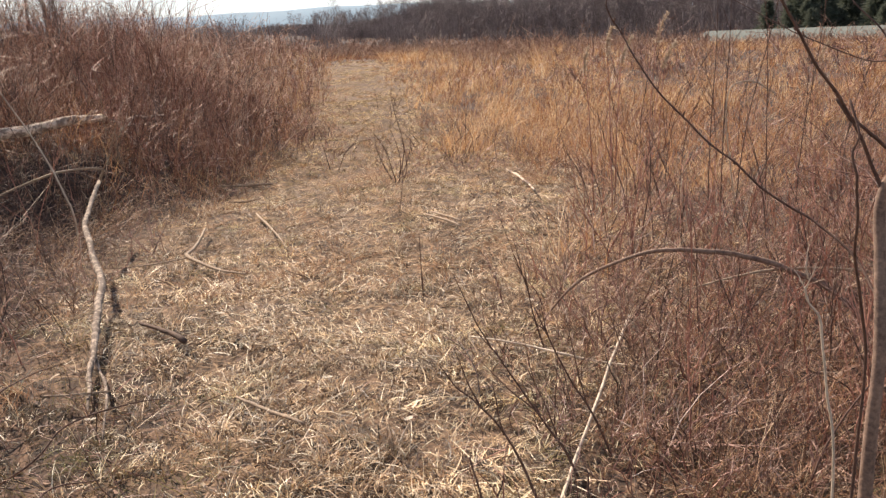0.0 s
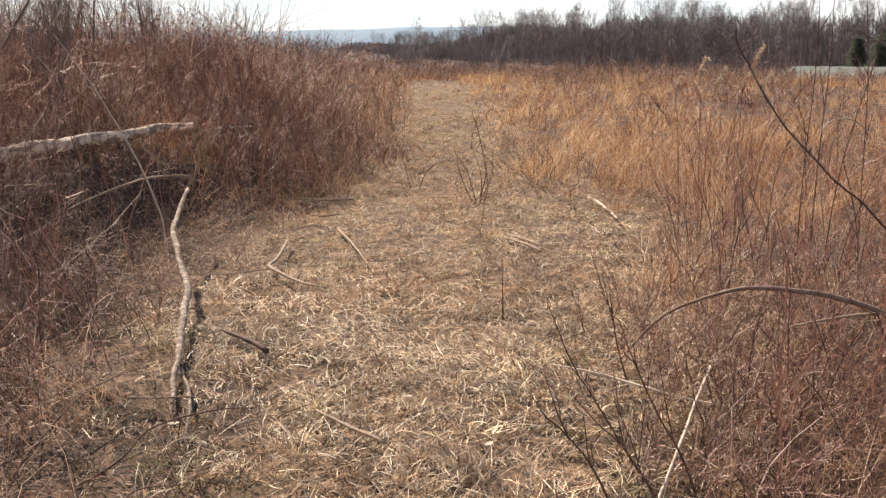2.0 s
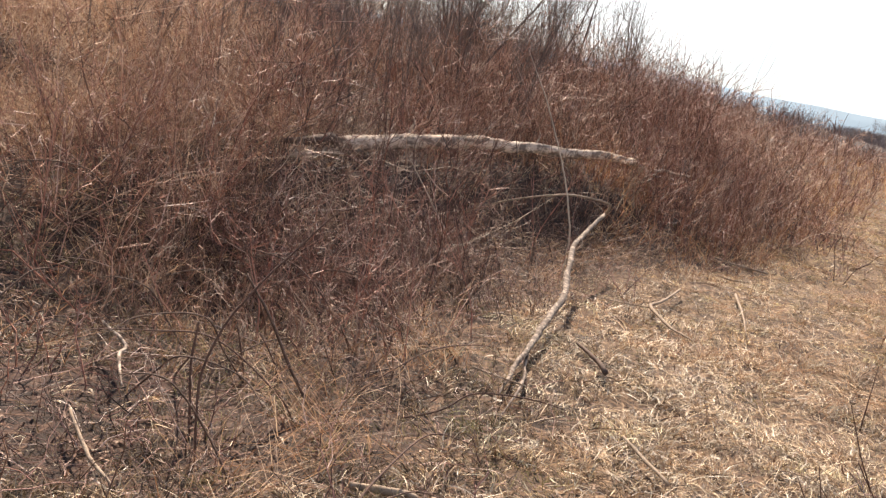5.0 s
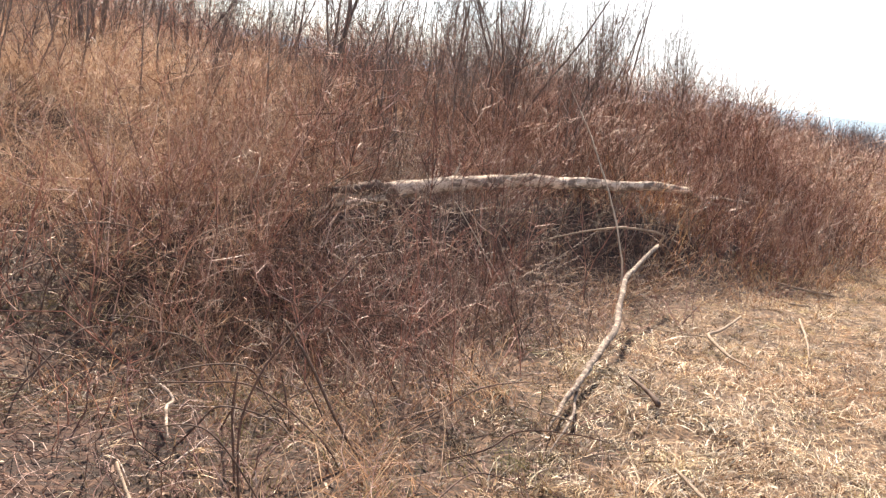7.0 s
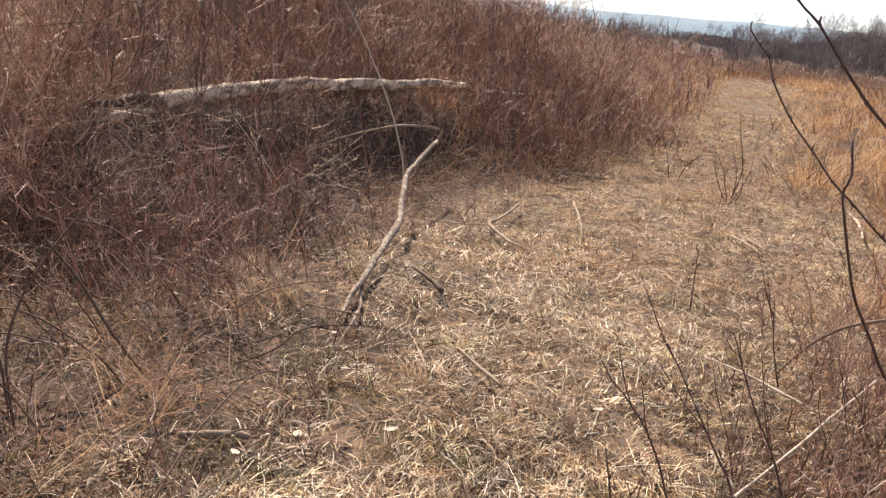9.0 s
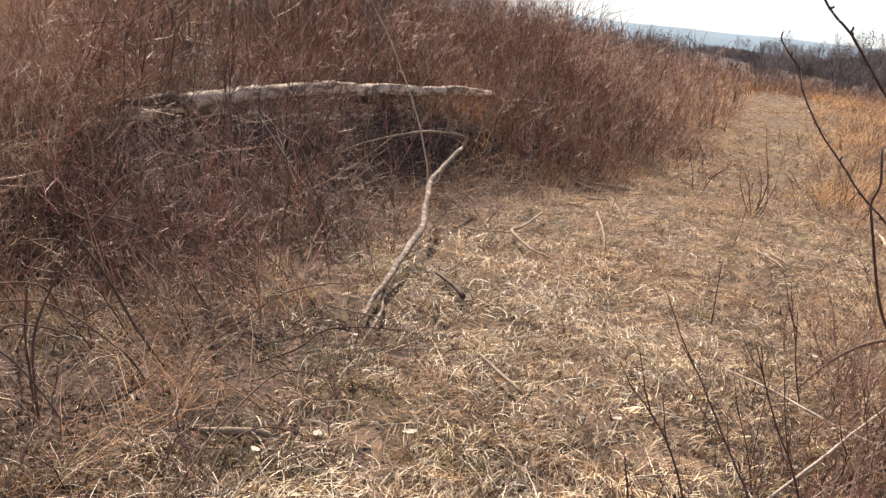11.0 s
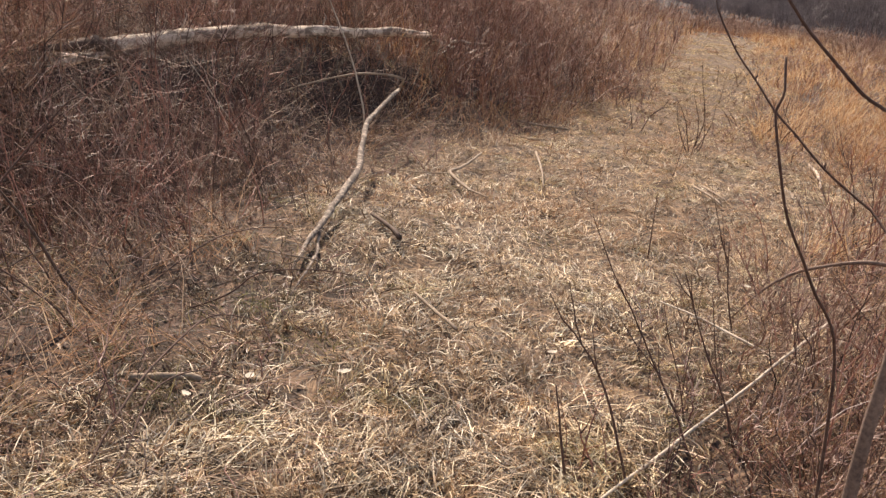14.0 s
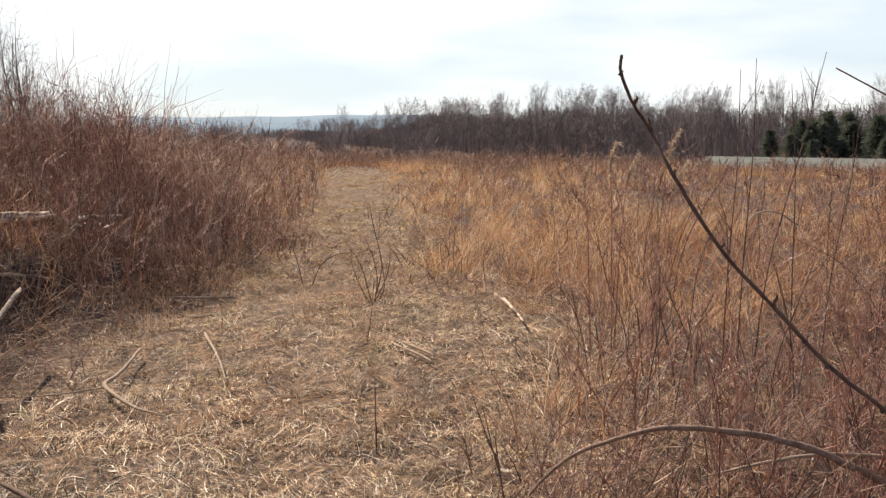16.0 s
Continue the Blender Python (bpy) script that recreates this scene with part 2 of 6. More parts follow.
def ground_material():
    m, t, b = shader("thatch_and_soil")
    n1 = noise_node(t, 2.2, 5.0, 0.65)
    streak = [noise_node(t, 26, 3.0, 0.7, (1.0, 0.12, 1.0), a) for a in (0.3, 1.5, 2.5)]
    hi = streak[0]
    for s in streak[1:]:
        mx = t.nodes.new("ShaderNodeMath")
        mx.operation = "MAXIMUM"
        t.links.new(hi, mx.inputs[0])
        t.links.new(s, mx.inputs[1])
        hi = mx.outputs[0]
    straw = ramp(t, ((0.48, (0.04, 0.024, 0.015)), (0.6, (0.18, 0.112, 0.066)), (0.74, (0.46, 0.32, 0.195))), hi)
    litter = ramp(t, ((0.5, (0.022, 0.012, 0.009)), (0.62, (0.07, 0.035, 0.024)), (0.74, (0.17, 0.1, 0.064))), hi)
    trod = t.nodes.new("ShaderNodeAttribute")
    trod.attribute_name = "trodden"
    both = t.nodes.new("ShaderNodeMath")
    both.operation = "MULTIPLY"
    t.links.new(ramp(t, ((0.3, (0.35, 0.35, 0.35)), (0.55, (1, 1, 1))), n1), both.inputs[0])
    t.links.new(trod.outputs["Fac"], both.inputs[1])
    col = mixed(t, both.outputs[0], litter, straw)
    t.links.new(col, b.inputs["Base Color"])
    b.inputs["Roughness"].default_value = 0.95
    bumped(t, b, hi, 1.0, 0.02)
    return m


M_GROUND = ground_material()


def plain_material(name, colour, rough, vary=0.15, scale=3.0):
    m, t, b = shader(name)
    n = noise_node(t, scale, 4.0)
    col = ramp(t, ((0.3, tuple(c * (1 - vary) for c in colour)), (0.7, tuple(min(1, c * (1 + vary)) for c in colour))), n)
    t.links.new(col, b.inputs["Base Color"])
    b.inputs["Roughness"].default_value = rough
    return m


M_WHIP = plain_material("bleached_whip", (0.5, 0.41, 0.32), 0.6, 0.25, 12)
M_ROOF = plain_material("pale_metal_roof", (0.14, 0.155, 0.14), 0.8, 0.08, 0.6)
M_WALL = plain_material("weathered_barn_board", (0.34, 0.33, 0.3), 0.8, 0.25, 2.0)
M_POST = plain_material("grey_post", (0.12, 0.1, 0.08), 0.9)
# the blue-grey of distance haze is put into the hill's base colour
M_HILL = plain_material("haze_tinted_hill", (0.2, 0.285, 0.365), 1.0, 0.08, 0.004)


# ---- mesh helpers ----
def mesh_from(name, verts, faces, mat, smooth=False):
    me = bpy.data.meshes.new(name)
    verts, faces = np.asarray(verts, np.float32), np.asarray(faces, np.int32)
    k = faces.shape[1]
    me.vertices.add(len(verts))
    me.vertices.foreach_set("co", verts.ravel())
    me.loops.add(faces.size)
    me.loops.foreach_set("vertex_index", faces.ravel())
    me.polygons.add(len(faces))
    me.polygons.foreach_set("loop_start", np.arange(len(faces), dtype=np.int32) * k)
    if smooth:
        me.polygons.foreach_set("use_smooth", np.ones(len(faces), bool))
    me.update(calc_edges=True)
    me.materials.append(mat)
    return me


def thing(name, label, category, group="", kind="", at=(0, 0, 0)):
    ob = new(name)
    ob.empty_display_size = 0.05
    ob.location = at
    return tagged(ob, label, category, group, kind)


def part(name, me, parent, label=""):
    ob = new(name, me)
    ob.parent = parent
    return tagged(ob, label) if label else ob


def joined(chunks):
    vs, fs, n = [], [], 0
    for v, f in chunks:
        vs.append(v)
        fs.append(f + n)
        n += len(v)
    return np.concatenate(vs), np.concatenate(fs)


def unit(a):
    return a / np.maximum(np.linalg.norm(a, axis=-1, keepdims=True), 1e-9)


def strands(base, way, length, radius, bend, k=3, sides=3, taper=0.25, wiggle=0.0):
    """Many thin round stems at once: base, way, bend (n, 3); length, radius (n,). Gives verts, quads and the centre lines."""
    n = len(base)
    s = np.linspace(0, 1, k + 1)
    pts = base[:, None] + length[:, None, None] * (way[:, None] * s[None, :, None] + bend[:, None] * (s ** 2)[None, :, None])
    if wiggle:
        pts[:, 1:] += rng.normal(0, 1, (n, k, 3)) * (wiggle * length)[:, None, None]
    ref = np.where(np.abs(way[:, 2:3]) > 0.9, np.array([[1.0, 0, 0]]), np.array([[0, 0, 1.0]]))
    u = unit(np.cross(way, ref))
    v = np.cross(way, u)
    a = np.arange(sides) * 2 * np.pi / sides
    ring = u[:, None] * np.cos(a)[None, :, None] + v[:, None] * np.sin(a)[None, :, None]
    r = radius[:, None] * (1 - (1 - taper) * s)[None]
    verts = pts[:, :, None] + r[:, :, None, None] * ring[:, None]
    i = np.arange(n)[:, None, None] * (k + 1) * sides + np.arange(k)[None, :, None] * sides
    j, j2 = np.arange(sides)[None, None], (np.arange(sides) + 1)[None, None] % sides
    faces = np.stack([i + j, i + j2, i + sides + j2, i + sides + j], -1)
    return verts.reshape(-1, 3), faces.reshape(-1, 4), pts


def blades(base, way, length, width, bend, k=2, tip=0.2, side=None):
    """Many flat ribbons at once."""
    n = len(base)
    s = np.linspace(0, 1, k + 1)
    pts = base[:, None] + length[:, None, None] * (way[:, None] * s[None, :, None] + bend[:, None] * (s ** 2)[None, :, None])
    if side is None:
        side = unit(np.cross(way, rng.normal(0, 1, (n, 3))))
    w = width[:, None] * (1 - (1 - tip) * s)[None] / 2
    verts = np.stack([pts - side[:, None] * w[..., None], pts + side[:, None] * w[..., None]], 2)
    i = np.arange(n)[:, None] * (k + 1) * 2 + np.arange(k)[None] * 2
    faces = np.stack([i, i + 1, i + 3, i + 2], -1)
    return verts.reshape(-1, 3), faces.reshape(-1, 4)


def pole(points, radii, sides=7, bumps=0.0, seed=0, crook=0.0, fine=5):
    """One round branch along a smooth line through the given points, closed at both ends."""
    r2 = np.random.default_rng(seed)
    p = np.asarray(points, float)
    t = np.linspace(0, len(p) - 1, max(2, (len(p) - 1) * fine + 1))
    i = np.clip(t.astype(int), 0, len(p) - 2)
    f = (t - i)[:, None]
    e = np.vstack([2 * p[0] - p[1], p, 2 * p[-1] - p[-2]])
    a, b, c, d = e[i], e[i + 1], e[i + 2], e[i + 3]
    line = 0.5 * (2 * b + (c - a) * f + (2 * a - 5 * b + 4 * c - d) * f ** 2 + (3 * b - a - 3 * c + d) * f ** 3)
    rad = np.interp(t, np.arange(len(p)), radii)
    if crook:
        off = r2.normal(0, 1, line.shape)
        off = (off + np.roll(off, 1, 0) + np.roll(off, -1, 0)) / 3
        line[1:-1] += off[1:-1] * (crook * rad)[1:-1, None]
    way = unit(np.gradient(line, axis=0))
    line = np.vstack([line[0] - way[0] * rad[0] * 0.15, line, line[-1] + way[-1] * rad[-1] * 0.3])     # rounded ends
    rad = np.concatenate([[rad[0] * 0.1], rad, [rad[-1] * 0.1]])
    way = np.vstack([way[:1], way, way[-1:]])
    ref = np.array([0.31, 0.17, 0.93]) if abs(way[:, 2]).mean() < 0.8 else np.array([0.93, 0.3, 0.1])
    u = unit(np.cross(way, ref))
    v = np.cross(way, u)
    ang = np.arange(sides) * 2 * np.pi / sides
    ring = u[:, None] * np.cos(ang)[None, :, None] + v[:, None] * np.sin(ang)[None, :, None]
    rr = rad[:, None] * (1 + bumps * r2.normal(0, 1, (len(line), sides)))
    verts = (line[:, None] + rr[..., None] * ring).reshape(-1, 3)
    n = len(line)
    ii, jj = np.arange(n - 1)[:, None] * sides, np.arange(sides)[None]
    j2 = (jj + 1) % sides
    quads = np.stack([ii + jj, ii + j2, ii + sides + j2, ii + sides + jj], -1).reshape(-1, 4)
    return verts, quads


def pole_mesh(name, points, radii, mat, sides=7, bumps=0.04, seed=0, crook=0.45):
    v, q = pole(points, radii, sides, bumps, seed, crook)
    return mesh_from(name, v, q, mat, True)


# ---- the lie of the land ----
EDGE_Y = [-5, 1.5, 2.6, 3.4, 4.4, 5.4, 7.0, 8.4, 9.6, 12, 17, 24, 36, 60]
EDGE_L = [-2.6, -2.3, -2.0, -1.8, -1.4, -1.1, -0.95, -0.7, -0.27, 0.2, 0.6, 0.85, 0.9, 1.6]
EDGE_RY = [-5, 2, 4, 5, 6.8, 8.5, 11, 15.3, 22, 32, 50, 60]
EDGE_R = [2.0, 2.0, 2.1, 2.25, 2.5, 2.7, 2.75, 3.0, 3.1, 3.6, 4.8, 5.4]
RS = np.random.default_rng(5)
WAVES = [(RS.uniform(0, 6.28), RS.uniform(0, 6.28), w, a) for w, a in ((0.5, 0.03), (0.9, 0.025), (1.7, 0.018), (3.1, 0.012), (5.3, 0.008), (9.0, 0.006)) for _ in range(2)]


def step(a, b, x):
    s = np.clip((x - a) / (b - a), 0, 1)
    return s * s * (3 - 2 * s)


PATCH_GRID = RS.uniform(-1, 1, (64, 64))


def patchy(x, y, size, shift=0.0):
    """Smooth irregular patches about a size across, from -1 to 1."""
    u, v = np.asarray(x, float) / size + 17.3 + shift * 7.7, np.asarray(y, float) / size + 5.9 + shift * 3.1
    i, j = np.floor(u).astype(int), np.floor(v).astype(int)
    f, g = u - i, v - j
    f, g = f * f * (3 - 2 * f), g * g * (3 - 2 * g)
    i, j, i2, j2 = i % 64, j % 64, (i + 1) % 64, (j + 1) % 64
    return (PATCH_GRID[i, j] * (1 - f) + PATCH_GRID[i2, j] * f) * (1 - g) + (PATCH_GRID[i, j2] * (1 - f) + PATCH_GRID[i2, j2] * f) * g


def left_of(x, y):
    return np.interp(y, EDGE_Y, EDGE_L) - x


def brush_of(x, y):
    """How far a place lies inside the brush on the bank's side, which by the start of the walk spreads past the bank's foot."""
    return np.interp(y, [-5, 1.5, 2.6, 3.6, 4.6, 6.0], [-0.9, -0.9, -0.85, -0.85, -0.95, -1.0]) * (y < 6.0) + np.interp(y, EDGE_Y, EDGE_L) * (y >= 6.0) - x


def right_of(x, y):
    return x - np.interp(y, EDGE_RY, EDGE_R)


def littered(x, y):
    """How much dead leaf and stem rather than straw lies at a place."""
    drift = 0.5 * patchy(x, y, 0.5, 20)
    return np.maximum((1 - step(-0.8, 0.6, x + drift)) * (1 - step(3.8, 5.6, y)), 0.42 * (1 - step(-0.8, 0.0, x + drift)) * (1 - step(6.2, 7.6, y))) + 0.8 * step(0.8, 1.6, x + 0.6 * drift) * (1 - step(3.7, 5.0, y))


EDGE_WOOD = [(98, 96), (84, 128), (62, 160), (44, 190), (27, 222), (14, 262), (-2, 320), (-22, 400)]


def behind_edge(x, y):
    """How far beyond the wood's edge a place lies, up the field."""
    ex, ey = np.array(EDGE_WOOD[::-1], float).T
    return np.where((x > -60) & (x < 130), y - np.interp(x, ex, ey), 0)


def ground_z(x, y):
    x, y = np.asarray(x, float), np.asarray(y, float)
    d = left_of(x, y)
    cut = step(5.0, 6.2, y) * (1 - step(8.6, 10.0, y))
    bank = (0.28 + 0.36 * step(3.0, 5.5, y) * (1 - 0.55 * step(12, 17, y))) * (step(0.1, 1.7, d) * (1 - 0.6 * cut) + 0.6 * step(0.72, 1.3, d) * cut)
    rise = (0.06 * np.clip(d - 1.7, 0, 30) + 0.34 * step(2.0, 4.8, d) * (1 - step(9, 14, y))) * (1 - 0.75 * step(14, 50, y))
    r = np.hypot(x, y)
    far = -0.017 * np.clip(y - 46, 0, 90) - 0.012 * np.clip(x - 14, 0, 60) * step(20, 60, y) + 4.5 * step(12, 75, behind_edge(x, y)) * step(12, 40, x)
    back = 0.015 * np.clip(r - 190, 0, 260)
    z = (bank + rise) * (1 - step(60, 120, r)) + far + back
    fade = np.clip(1.2 - r / 60, 0.0, 1.0)
    for p, q, w, a in WAVES:
        z = z + a * fade * np.sin(w * (x * math.cos(p) + y * math.sin(p)) + q)
    return z


def ground_mesh():
    """One sheet whose cells grow with distance, out to the horizon."""
    g = np.concatenate([-np.geomspace(12, 3800, 46)[::-1], np.linspace(-11.85, 12, 160), np.geomspace(12.3, 3800, 46)])
    h = np.concatenate([-np.geomspace(4, 3800, 30)[::-1], np.linspace(-3.85, 20, 160), np.geomspace(20.3, 3800, 60)])
    X, Y = np.meshgrid(g, h)
    Z = ground_z(X, Y)
    v = np.stack([X, Y, Z], -1).reshape(-1, 3)
    w, k = len(g), len(h)
    i = (np.arange(k - 1)[:, None] * w + np.arange(w - 1)[None]).ravel()
    me = mesh_from("ground", v, np.stack([i, i + 1, i + w + 1, i + w], -1), M_GROUND, True)
    trod = (1 - 0.8 * littered(X, Y)) * (1 - step(-0.2, 0.5, brush_of(X, Y))) * (1 - step(-0.1, 0.6, right_of(X, Y))) * (1 - step(48, 60, Y))
    me.attributes.new("trodden", "FLOAT", "POINT").data.foreach_set("value", trod.astype(np.float32).ravel())
    return me


ground = tagged(new("ground", ground_mesh()), "matted straw and brown leaf litter over soil", "ground", kind="structure")


def stuff(name, chunks, mat, label, category):
    v, f = joined(chunks)
    return tagged(new(name, mesh_from(name, v, f, mat)), label, category, kind="stuff")


def fan(n, a0, a1, r0, r1, power=0.0):
    """Places spread over a fan in front of the walk, thinning out with distance."""
    a = rng.uniform(a0, a1, n)
    r = np.exp(rng.uniform(math.log(r0), math.log(r1), n)) if not power else (r0 ** power + rng.uniform(0, 1, n) * (r1 ** power - r0 ** power)) ** (1 / power)
    a = np.radians(a)
    return 0.9 - r * np.sin(a), -0.2 + r * np.cos(a), r      # angles count to the left of straight ahead


def on_ground(x, y, up=0.0):
    return np.stack([x, y, ground_z(x, y) + up], -1)


def tilted(n, lean, toward=(0, 0)):
    w = np.stack([rng.normal(toward[0], lean, n), rng.normal(toward[1], lean, n), np.ones(n)], -1)
    return unit(w)


def with_twigs(base, way, length, radius, bend, k, per, share, spread=0.55, wiggle=0.012, curl=0.2):
    """Stems that carry side twigs."""
    v, f, pts = strands(base, way, length, radius, bend, k, 3, 0.3, wiggle)
    n = len(base) * per
    own = rng.integers(0, len(base), n)
    s = rng.uniform(0.2, 0.95, n) * k
    i = s.astype(int)
    fr = (s - i)[:, None]
    root = pts[own, i] * (1 - fr) + pts[own, i + 1] * fr
    run = unit(pts[own, i + 1] - pts[own, i])
    tw = unit(run + rng.normal(0, spread, (n, 3)))
    v2, f2, _ = strands(root, tw, length[own] * rng.uniform(share * 0.3, share, n), radius[own] * 0.55, rng.normal(0, curl, (n, 3)) + np.array([0, 0, 0.12]), 2, 3, 0.35, 0.04)
    return [(v, f), (v2, f2)]


# ---- grass underfoot ----
def thatch():
    """Flattened tufts: the blades of one lie much the same way."""
    cx, cy, cr = fan(33000, -46, 54, 1.6, 45)
    qx, qy, qr = [np.concatenate(p) for p in zip(fan(13000, -30, 30, 4.5, 42), fan(6000, -14, 10, 9, 60))]
    cx, cy, cr = np.concatenate([cx, qx]), np.concatenate([cy, qy]), np.concatenate([cr, qr])
    bare = 1.1 * patchy(cx, cy, 0.22) + 0.7 * patchy(cx, cy, 0.8, 1) + rng.normal(0, 0.2, len(cx))
    edge = step(-0.5, 0.1, right_of(cx, cy)) * (1 - step(4.4, 6, cy))
    brown = littered(cx, cy)
    keep = bare < np.where(cr < 6, 0.62, 0.74) - 1.8 * brown - 0.5 * edge
    cx, cy, cr = cx[keep], cy[keep], cr[keep]
    dl, dr = brush_of(cx, cy), right_of(cx, cy)
    keep = ((dl < 0.25 + 0.45 * step(7.0, 8.5, cy) * (1 - step(12, 14, cy))) & (dr < 0.5)) | (rng.uniform(0, 1, len(cx)) < np.where(cr < 9, np.where(dl > 0.25, np.where(cy < 4.4, 0.6, 0.25), 0.3), 0.12))
    cx, cy, cr = cx[keep], cy[keep], cr[keep]
    n, m = len(cx), 8
    az = np.where(rng.uniform(0, 1, n) < 0.6, 1.45, -1.55) + 0.9 * patchy(cx, cy, 0.35, 2) + rng.normal(0, 0.4, n)       # combed along the path
    a = (az[:, None] + rng.normal(0, 0.42, (n, m))).ravel()
    s = np.repeat(np.maximum(1, cr / 12), m)
    big = np.repeat(rng.uniform(0.5, 1.4, n) * (1 + 0.35 * patchy(cx, cy, 0.4, 3)), m)
    x, y = (cx[:, None] + rng.normal(0, 0.04, (n, m)) * s.reshape(n, m)).ravel(), (cy[:, None] + rng.normal(0, 0.04, (n, m)) * s.reshape(n, m)).ravel()
    k = n * m
    lies = np.repeat(rng.uniform(0, 1, n) < 0.7, m)                    # most lie pressed flat, some still stand
    up = np.where(lies, rng.uniform(0.05, 0.7, k), rng.uniform(0.7, 2.2, k))
    way = unit(np.stack([np.cos(a), np.sin(a), up], -1))
    bend = np.stack([rng.normal(0, 0.3, k), rng.normal(0, 0.3, k), -up * rng.uniform(0.3, 0.9, k)], -1)
    base, long, wide = on_ground(x, y, rng.uniform(-0.003, 0.03, k)), rng.uniform(0.035, 0.1, k) * np.where(lies, 1.25, 0.9) * big * s ** 0.6, rng.uniform(0.002, 0.0049, k) * big ** 0.6 * s
    flat = unit(np.cross(way, np.array([[0, 0, 1.0]])) + rng.normal(0, 0.4, (k, 3)) * np.where(lies, 1, 2)[:, None])
    near, meadow = np.repeat(cr < 6.5, m), np.repeat(cr > rng.uniform(7, 13, n), m)
    chunks = [blades(base[q], way[q], long[q], wide[q], bend[q], c, 0.35, flat[q]) for q, c in ((near, 3), (~near & ~meadow, 2), (meadow, 2))]
    stuff("meadow_grass", chunks[2:], M_MEADOW, "short trodden yellow-tan grass farther along the path", "grass")
    return stuff("straw_thatch", chunks[:2], M_STRAW, "trampled pale dry grass matted in tufts over the path", "grass")


def loose_straw():
    x, y, r = fan(11000, -46, 54, 1.6, 30)
    keep = rng.uniform(0, 1, len(x)) < (0.55 + 0.6 * patchy(x, y, 0.6, 4)) * (1 - 0.85 * littered(x, y)) * (1 - 0.4 * step(-0.5, 0.2, brush_of(x, y))) * (1 - 0.65 * step(-0.3, 0.4, right_of(x, y)))
    x, y, r = x[keep], y[keep], r[keep]
    n = len(x)
    way = unit(np.stack([rng.normal(0, 0.6, n), rng.normal(0, 1, n), rng.uniform(0.0, 0.7, n)], -1))
    v, f = blades(on_ground(x, y, rng.uniform(0.015, 0.045, n)), way, rng.uniform(0.03, 0.085, n) * np.maximum(1, r / 14), rng.uniform(0.0016, 0.004, n) * np.maximum(1, r / 9), rng.normal(0, 0.5, (n, 3)) - np.array([0, 0, 0.15]), 4, 0.5)
    return stuff("loose_straw", [(v, f)], M_TUFT, "loose bleached straw lying on the ground", "grass")


def straw_behind():
    """The same matted grass behind the start of the walk."""
    n = 26000
    r, an = rng.uniform(0.5, 12, n), rng.uniform(radians(50), radians(314), n)
    x, y = 0.9 - r * np.sin(an), -0.2 + r * np.cos(an)
    way = unit(np.stack([rng.normal(0, 1, n), rng.normal(0, 1, n), rng.uniform(0.05, 0.7, n)], -1))
    v, f = blades(on_ground(x, y), way, rng.uniform(0.06, 0.22, n), rng.uniform(0.004, 0.012, n), rng.normal(0, 0.4, (n, 3)) - np.array([0, 0, 0.3]), 2, 0.4)
    return stuff("straw_behind", [(v, f)], M_STRAW, "matted dry grass behind the start of the path", "grass")


def sod_tufts():
    """Low grass that the feet have left standing along the path."""
    cx, cy, cr = fan(2600, -30, 30, 6, 60)
    keep = (brush_of(cx, cy) < 0.6) & (right_of(cx, cy) < 0.8) & (rng.uniform(-0.5, 1, len(cx)) < 0.35 + patchy(cx, cy, 1.1, 5) + 0.8 * step(-0.9, 0.2, np.maximum(brush_of(cx, cy), right_of(cx, cy))))
    cx, cy, cr = cx[keep], cy[keep], cr[keep]
    n, m = len(cx), 16
    s = np.repeat(np.maximum(1, cr / 9), m)
    x, y = (cx[:, None] + rng.normal(0, 0.06, (n, m))).ravel(), (cy[:, None] + rng.normal(0, 0.06, (n, m))).ravel()
    k = n * m
    tall = np.repeat(rng.uniform(0.08, 0.26, n), m) * rng.uniform(0.5, 1.1, k)
    v, f = blades(on_ground(x, y), tilted(k, 0.7), tall * s ** 0.4, rng.uniform(0.002, 0.005, k) * s, np.concatenate([rng.normal(0, 0.4, (k, 2)), rng.uniform(-0.7, 0, (k, 1))], 1), 2, 0.4)
    return stuff("sod_tufts", [(v, f)], M_TAN, "low tufts of dead tan grass along the path", "grass")


def tuft_blades(count, per, r1, low, high, wide):
    """Small tufts flopping open, spread over the path."""
    cx, cy, cr = fan(count, -44, 50, 1.7, r1)
    keep = (rng.uniform(0, 1, len(cx)) > 0.7 * step(-0.5, 0.2, brush_of(cx, cy)) * step(4.0, 5.0, cy) + 0.9 * littered(cx, cy) + 0.6 * step(-0.2, 0.4, right_of(cx, cy))) & (patchy(cx, cy, 0.5, 25) + rng.normal(0, 0.4, len(cx)) > -0.55)
    cx, cy, cr = cx[keep], cy[keep], cr[keep]
    n, m = len(cx), per
    s = np.repeat(np.maximum(1, cr / 8), m)
    x, y = (cx[:, None] + rng.normal(0, 0.022, (n, m))).ravel(), (cy[:, None] + rng.normal(0, 0.022, (n, m))).ravel()
    k = n * m
    out = np.stack([x - np.repeat(cx, m), y - np.repeat(cy, m)], -1) * 14 + np.repeat(rng.normal(0, 0.5, (n, 2)), m, 0)
    way = unit(np.concatenate([out + rng.normal(0, 0.35, (k, 2)), rng.uniform(0.5, 2.2, (k, 1))], 1))
    bend = np.concatenate([way[:, :2] * 0.4 + rng.normal(0, 0.45, (k, 2)), rng.uniform(-0.8, 0.0, (k, 1))], 1)
    return blades(on_ground(x, y, 0.005), way, rng.uniform(low, high, k) * np.repeat(rng.uniform(0.7, 1.2, n), m), rng.uniform(wide * 0.45, wide, k) * s, bend, 3, 0.35)


